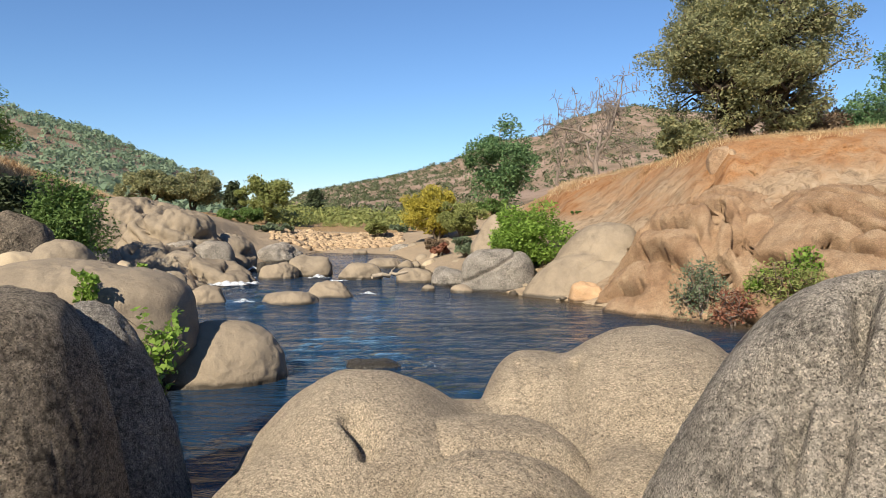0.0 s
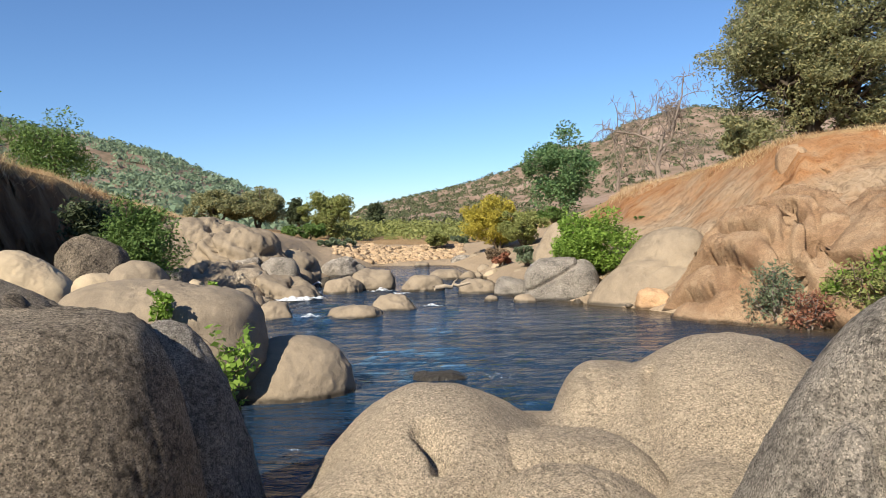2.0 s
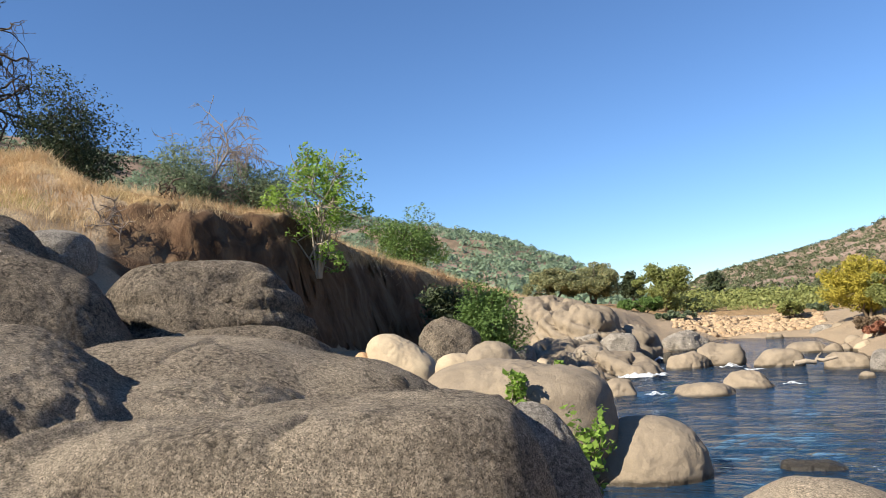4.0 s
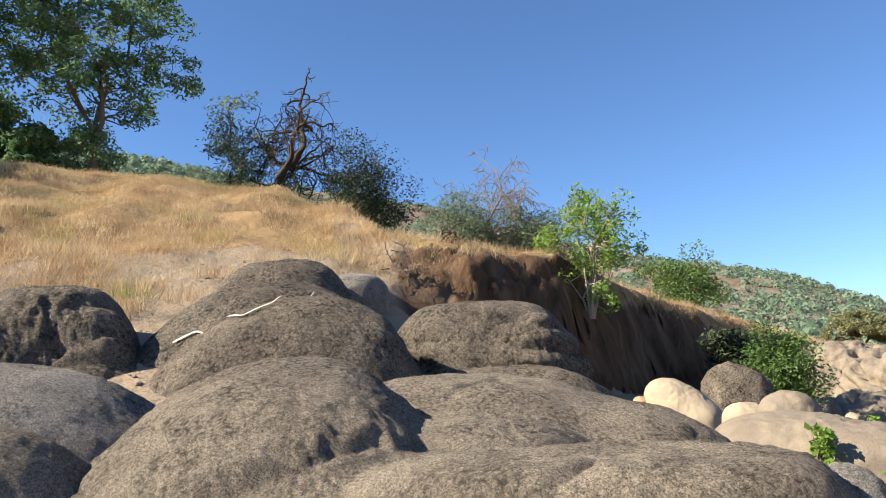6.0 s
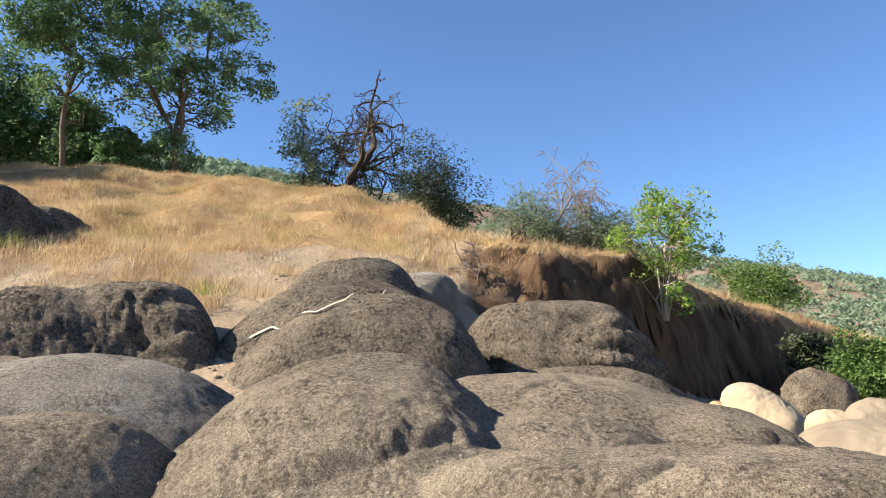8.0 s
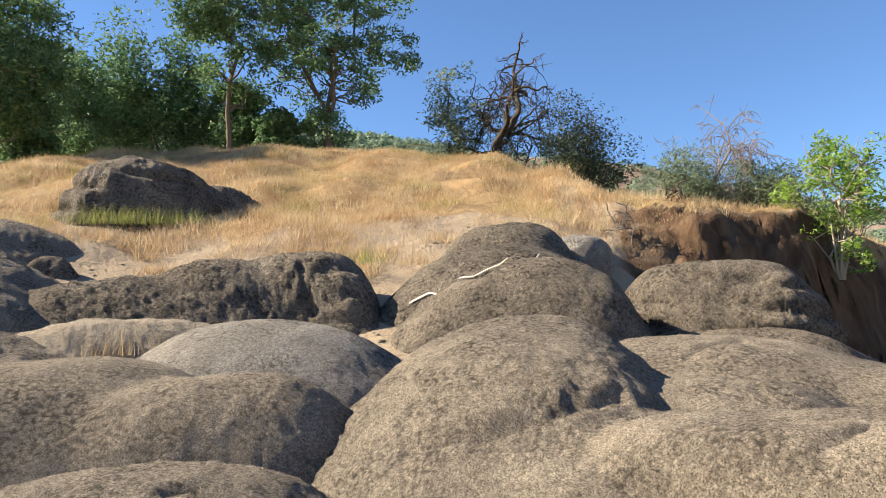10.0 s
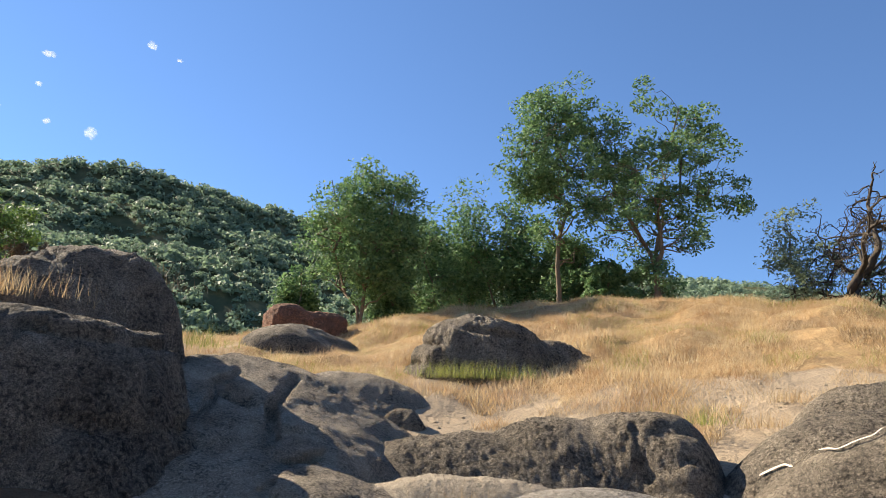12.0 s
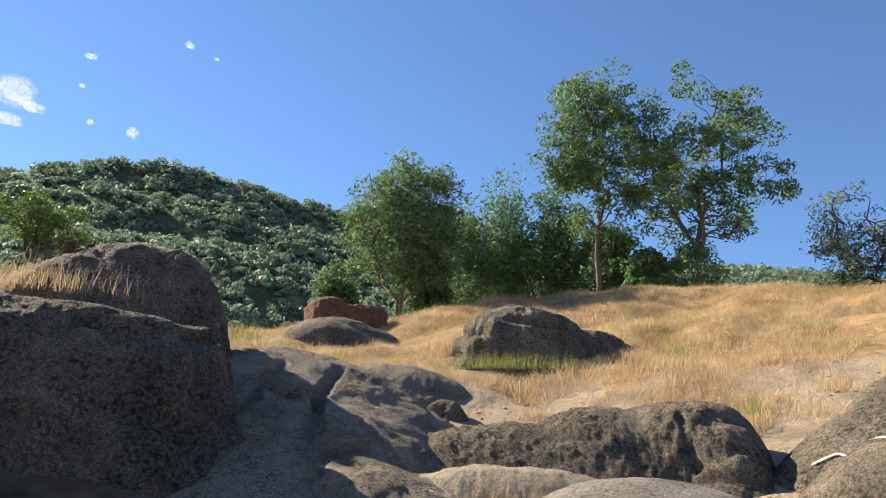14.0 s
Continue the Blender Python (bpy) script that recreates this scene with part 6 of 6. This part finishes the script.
bush("dry brown twigs beside a granite slab", 4.5, 16.6, 1.33, 0.63, LEAF_BROWN, BARK, 276, 14, 60, 0.05)
bush("small green tuft on the orange bank", 4.24, 23.62, 1.89, 0.36, LEAF_MID, BARK, 277, 8, 50, 0.06)

# saplings between the near boulders
bush("bright green leafy sapling between boulders", -2.26, 5.77, 1.35, 0.49, LEAF_BRIGHT, BARK, 281, 34, 9, 0.042, gap=0.1, clump=0.10, girth=0.009, floor=0.57)
bush("bright green leafy sapling between boulders", -1.83, 4.65, 1.11, 0.31, LEAF_BRIGHT, BARK, 282, 12, 7, 0.04, gap=0.1, clump=0.12, girth=0.008, floor=0.48)
bush("small green sapling behind a dark boulder", -3.64, 7.57, 1.39, 0.43, LEAF_BRIGHT, BARK_PALE, 283, 14, 20, 0.05, clump=0.16, girth=0.01, floor=0.94)
bush("small green sapling among shore boulders", -4.34, 10.65, 1.28, 0.24, LEAF_BRIGHT, BARK_PALE, 284, 8, 24, 0.05, clump=0.25, floor=1)

# white water, tufts and clouds
foam("white water tumbling between rocks", -6.54, 20.93, 2.4, 1.6, 20, 375, 1.4)
foam("white water tumbling between rocks", -7.65, 22.84, 1.6, 1.2, 40, 345, 1.4)
foam("foaming eddy below the rapid", -4.3, 15.98, 0.9, 0.6, 0, 432)
foam("thin foam line in the current", -6.25, 24.88, 1.6, 0.5, 10, 455)
foam("thin foam line in the current", -2.94, 20.93, 1, 0.4, 10, 600)
foam("thin foam behind a sunken rock", -0.28, 9.23, 1.3, 0.3, -10, 745, 0.85)
foam("white water above the rapid", -7.93, 23.93, 2.6, 2.6, 20, 350, 1.4)
foam("white water above the rapid", -6.49, 21.84, 3, 2.2, 20, 395, 1.4)
foam("white water between dark rocks", -5.62, 19.93, 2.2, 1.2, 10, 415, 1.4)
foam("small riffle in the river", -1.73, 17.55, 0.9, 0.3, 0, 655)
foam("thin foam line in the current", -3.74, 21.84, 1.4, 0.3, 15, 560)
tuft("dry weeds in a crack between boulders", -8.14, 0.15, 120, 0.1, 0.15, 0.4, STRAW, 300, 1.84)
tuft("reddish dry weeds between boulders", -5.77, 1.03, 90, 0.08, 0.15, 0.4, LEAF_RED, 301, 1.32)
tuft("dry weeds at a boulder's foot", -5.32, 0.75, 60, 0.06, 0.15, 0.35, STRAW, 302, 1.13)
tuft("dry grass along a rock ledge", -8.85, -0.48, 160, 0.22, 0.1, 0.3, STRAW, 303, 1.9)
tuft("dry grass along a rock ledge", -8.62, -0.99, 140, 0.22, 0.1, 0.3, STRAW, 304, 1.79)
tuft("dry grass along a rock ledge", -8.14, -1.61, 120, 0.2, 0.1, 0.3, STRAW_GREEN, 305, 1.56)
tuft("green grass at the boulder's foot", -18.2, -0.55, 1500, 0.5, 0.15, 0.45, STRAW_GREEN, 306)
tuft("green grass at the boulder's foot", -18.0, 0.53, 1200, 0.5, 0.15, 0.45, STRAW_GREEN, 307)
tuft("grass beside small dark rocks", -14.37, -2.65, 100, 0.12, 0.12, 0.3, STRAW_GREEN, 308, 3.3)
tuft("dry grass beside the footpath", -12.59, 4.47, 220, 0.25, 0.15, 0.35, STRAW, 309, 3.47)
tuft("dry grass beside the footpath", -12.66, 3.63, 150, 0.2, 0.15, 0.35, STRAW_GREEN, 310, 3.5)
tuft("dry grass beside a flat boulder", -13.63, 5.4, 300, 0.3, 0.15, 0.35, STRAW, 311, 4.04)
tuft("grass in the shaded gully", -12.45, -4.82, 200, 0.25, 0.15, 0.4, STRAW_GREEN, 312, 4.4)
tuft("grass in the shaded gully", -8.86, -4.34, 150, 0.2, 0.15, 0.4, STRAW_GREEN, 313, 2.11)
tuft("dry grass under a dark boulder", -11.83, 2.34, 160, 0.4, 0.1, 0.25, STRAW, 314, 2.44)
tuft("dry grass under a dark boulder", -11.97, 1.61, 160, 0.4, 0.1, 0.25, STRAW_GREEN, 315, 2.42)
tuft("dry stalks on a slab", -8.71, -0.3, 60, 0.2, 0.15, 0.35, STRAW, 316, 2.01)
tuft("golden dry grass on top of the outcrop", -10.26, -7.3, 1600, 0.7, 0.2, 0.5, STRAW, 317, 4.47)
tuft("golden dry grass on top of the outcrop", -10.71, -6.98, 1200, 0.5, 0.2, 0.45, STRAW, 318, 4.55)
tuft("dry brown weeds on top of the outcrop", -12.0, -6.2, 900, 0.5, 0.1, 0.35, LEAF_BROWN, 319, 5.3)
driftwood("weathered orange-brown driftwood log on the rocks", -1.43, 19.91, 0.3, 1.0, 0.07, 20, 5)
dead_tree("small dead stump with roots on the bank edge", -13.49, 11.45, 5.61, 0.7, BARK_DARK, 291, 0.07, 0.5, depth=3, first=0.5)
dead_tree("thin dry stalks below the grassy bank", -12.73, 9.45, 4.9, 0.9, BARK_DEAD, 292, 0.012, 0.25, depth=3, first=0.5)
cloud(-2029.37, -1625.94, 1167.11, 253, 207, 0)
cloud(-2031.8, -1622.91, 1065.59, 161, 80.5, 1)
cloud(-2147.48, -1466.4, 1368.42, 82.8, 41.4, 2)
cloud(-2307.24, -1199.41, 1516.91, 64.4, 59.8, 3)
cloud(-2241.35, -1318.45, 1122.91, 78.2, 82.8, 4)
cloud(-2169.29, -1433.94, 1126.23, 50.6, 36.8, 5)
cloud(-2069.71, -1574.27, 1127.33, 138, 69, 6)
cloud(-2352.51, -1107.97, 1485.06, 41.4, 27.6, 7)
cloud(-2142.16, -1474.17, 1249.66, 41.4, 32.2, 8)
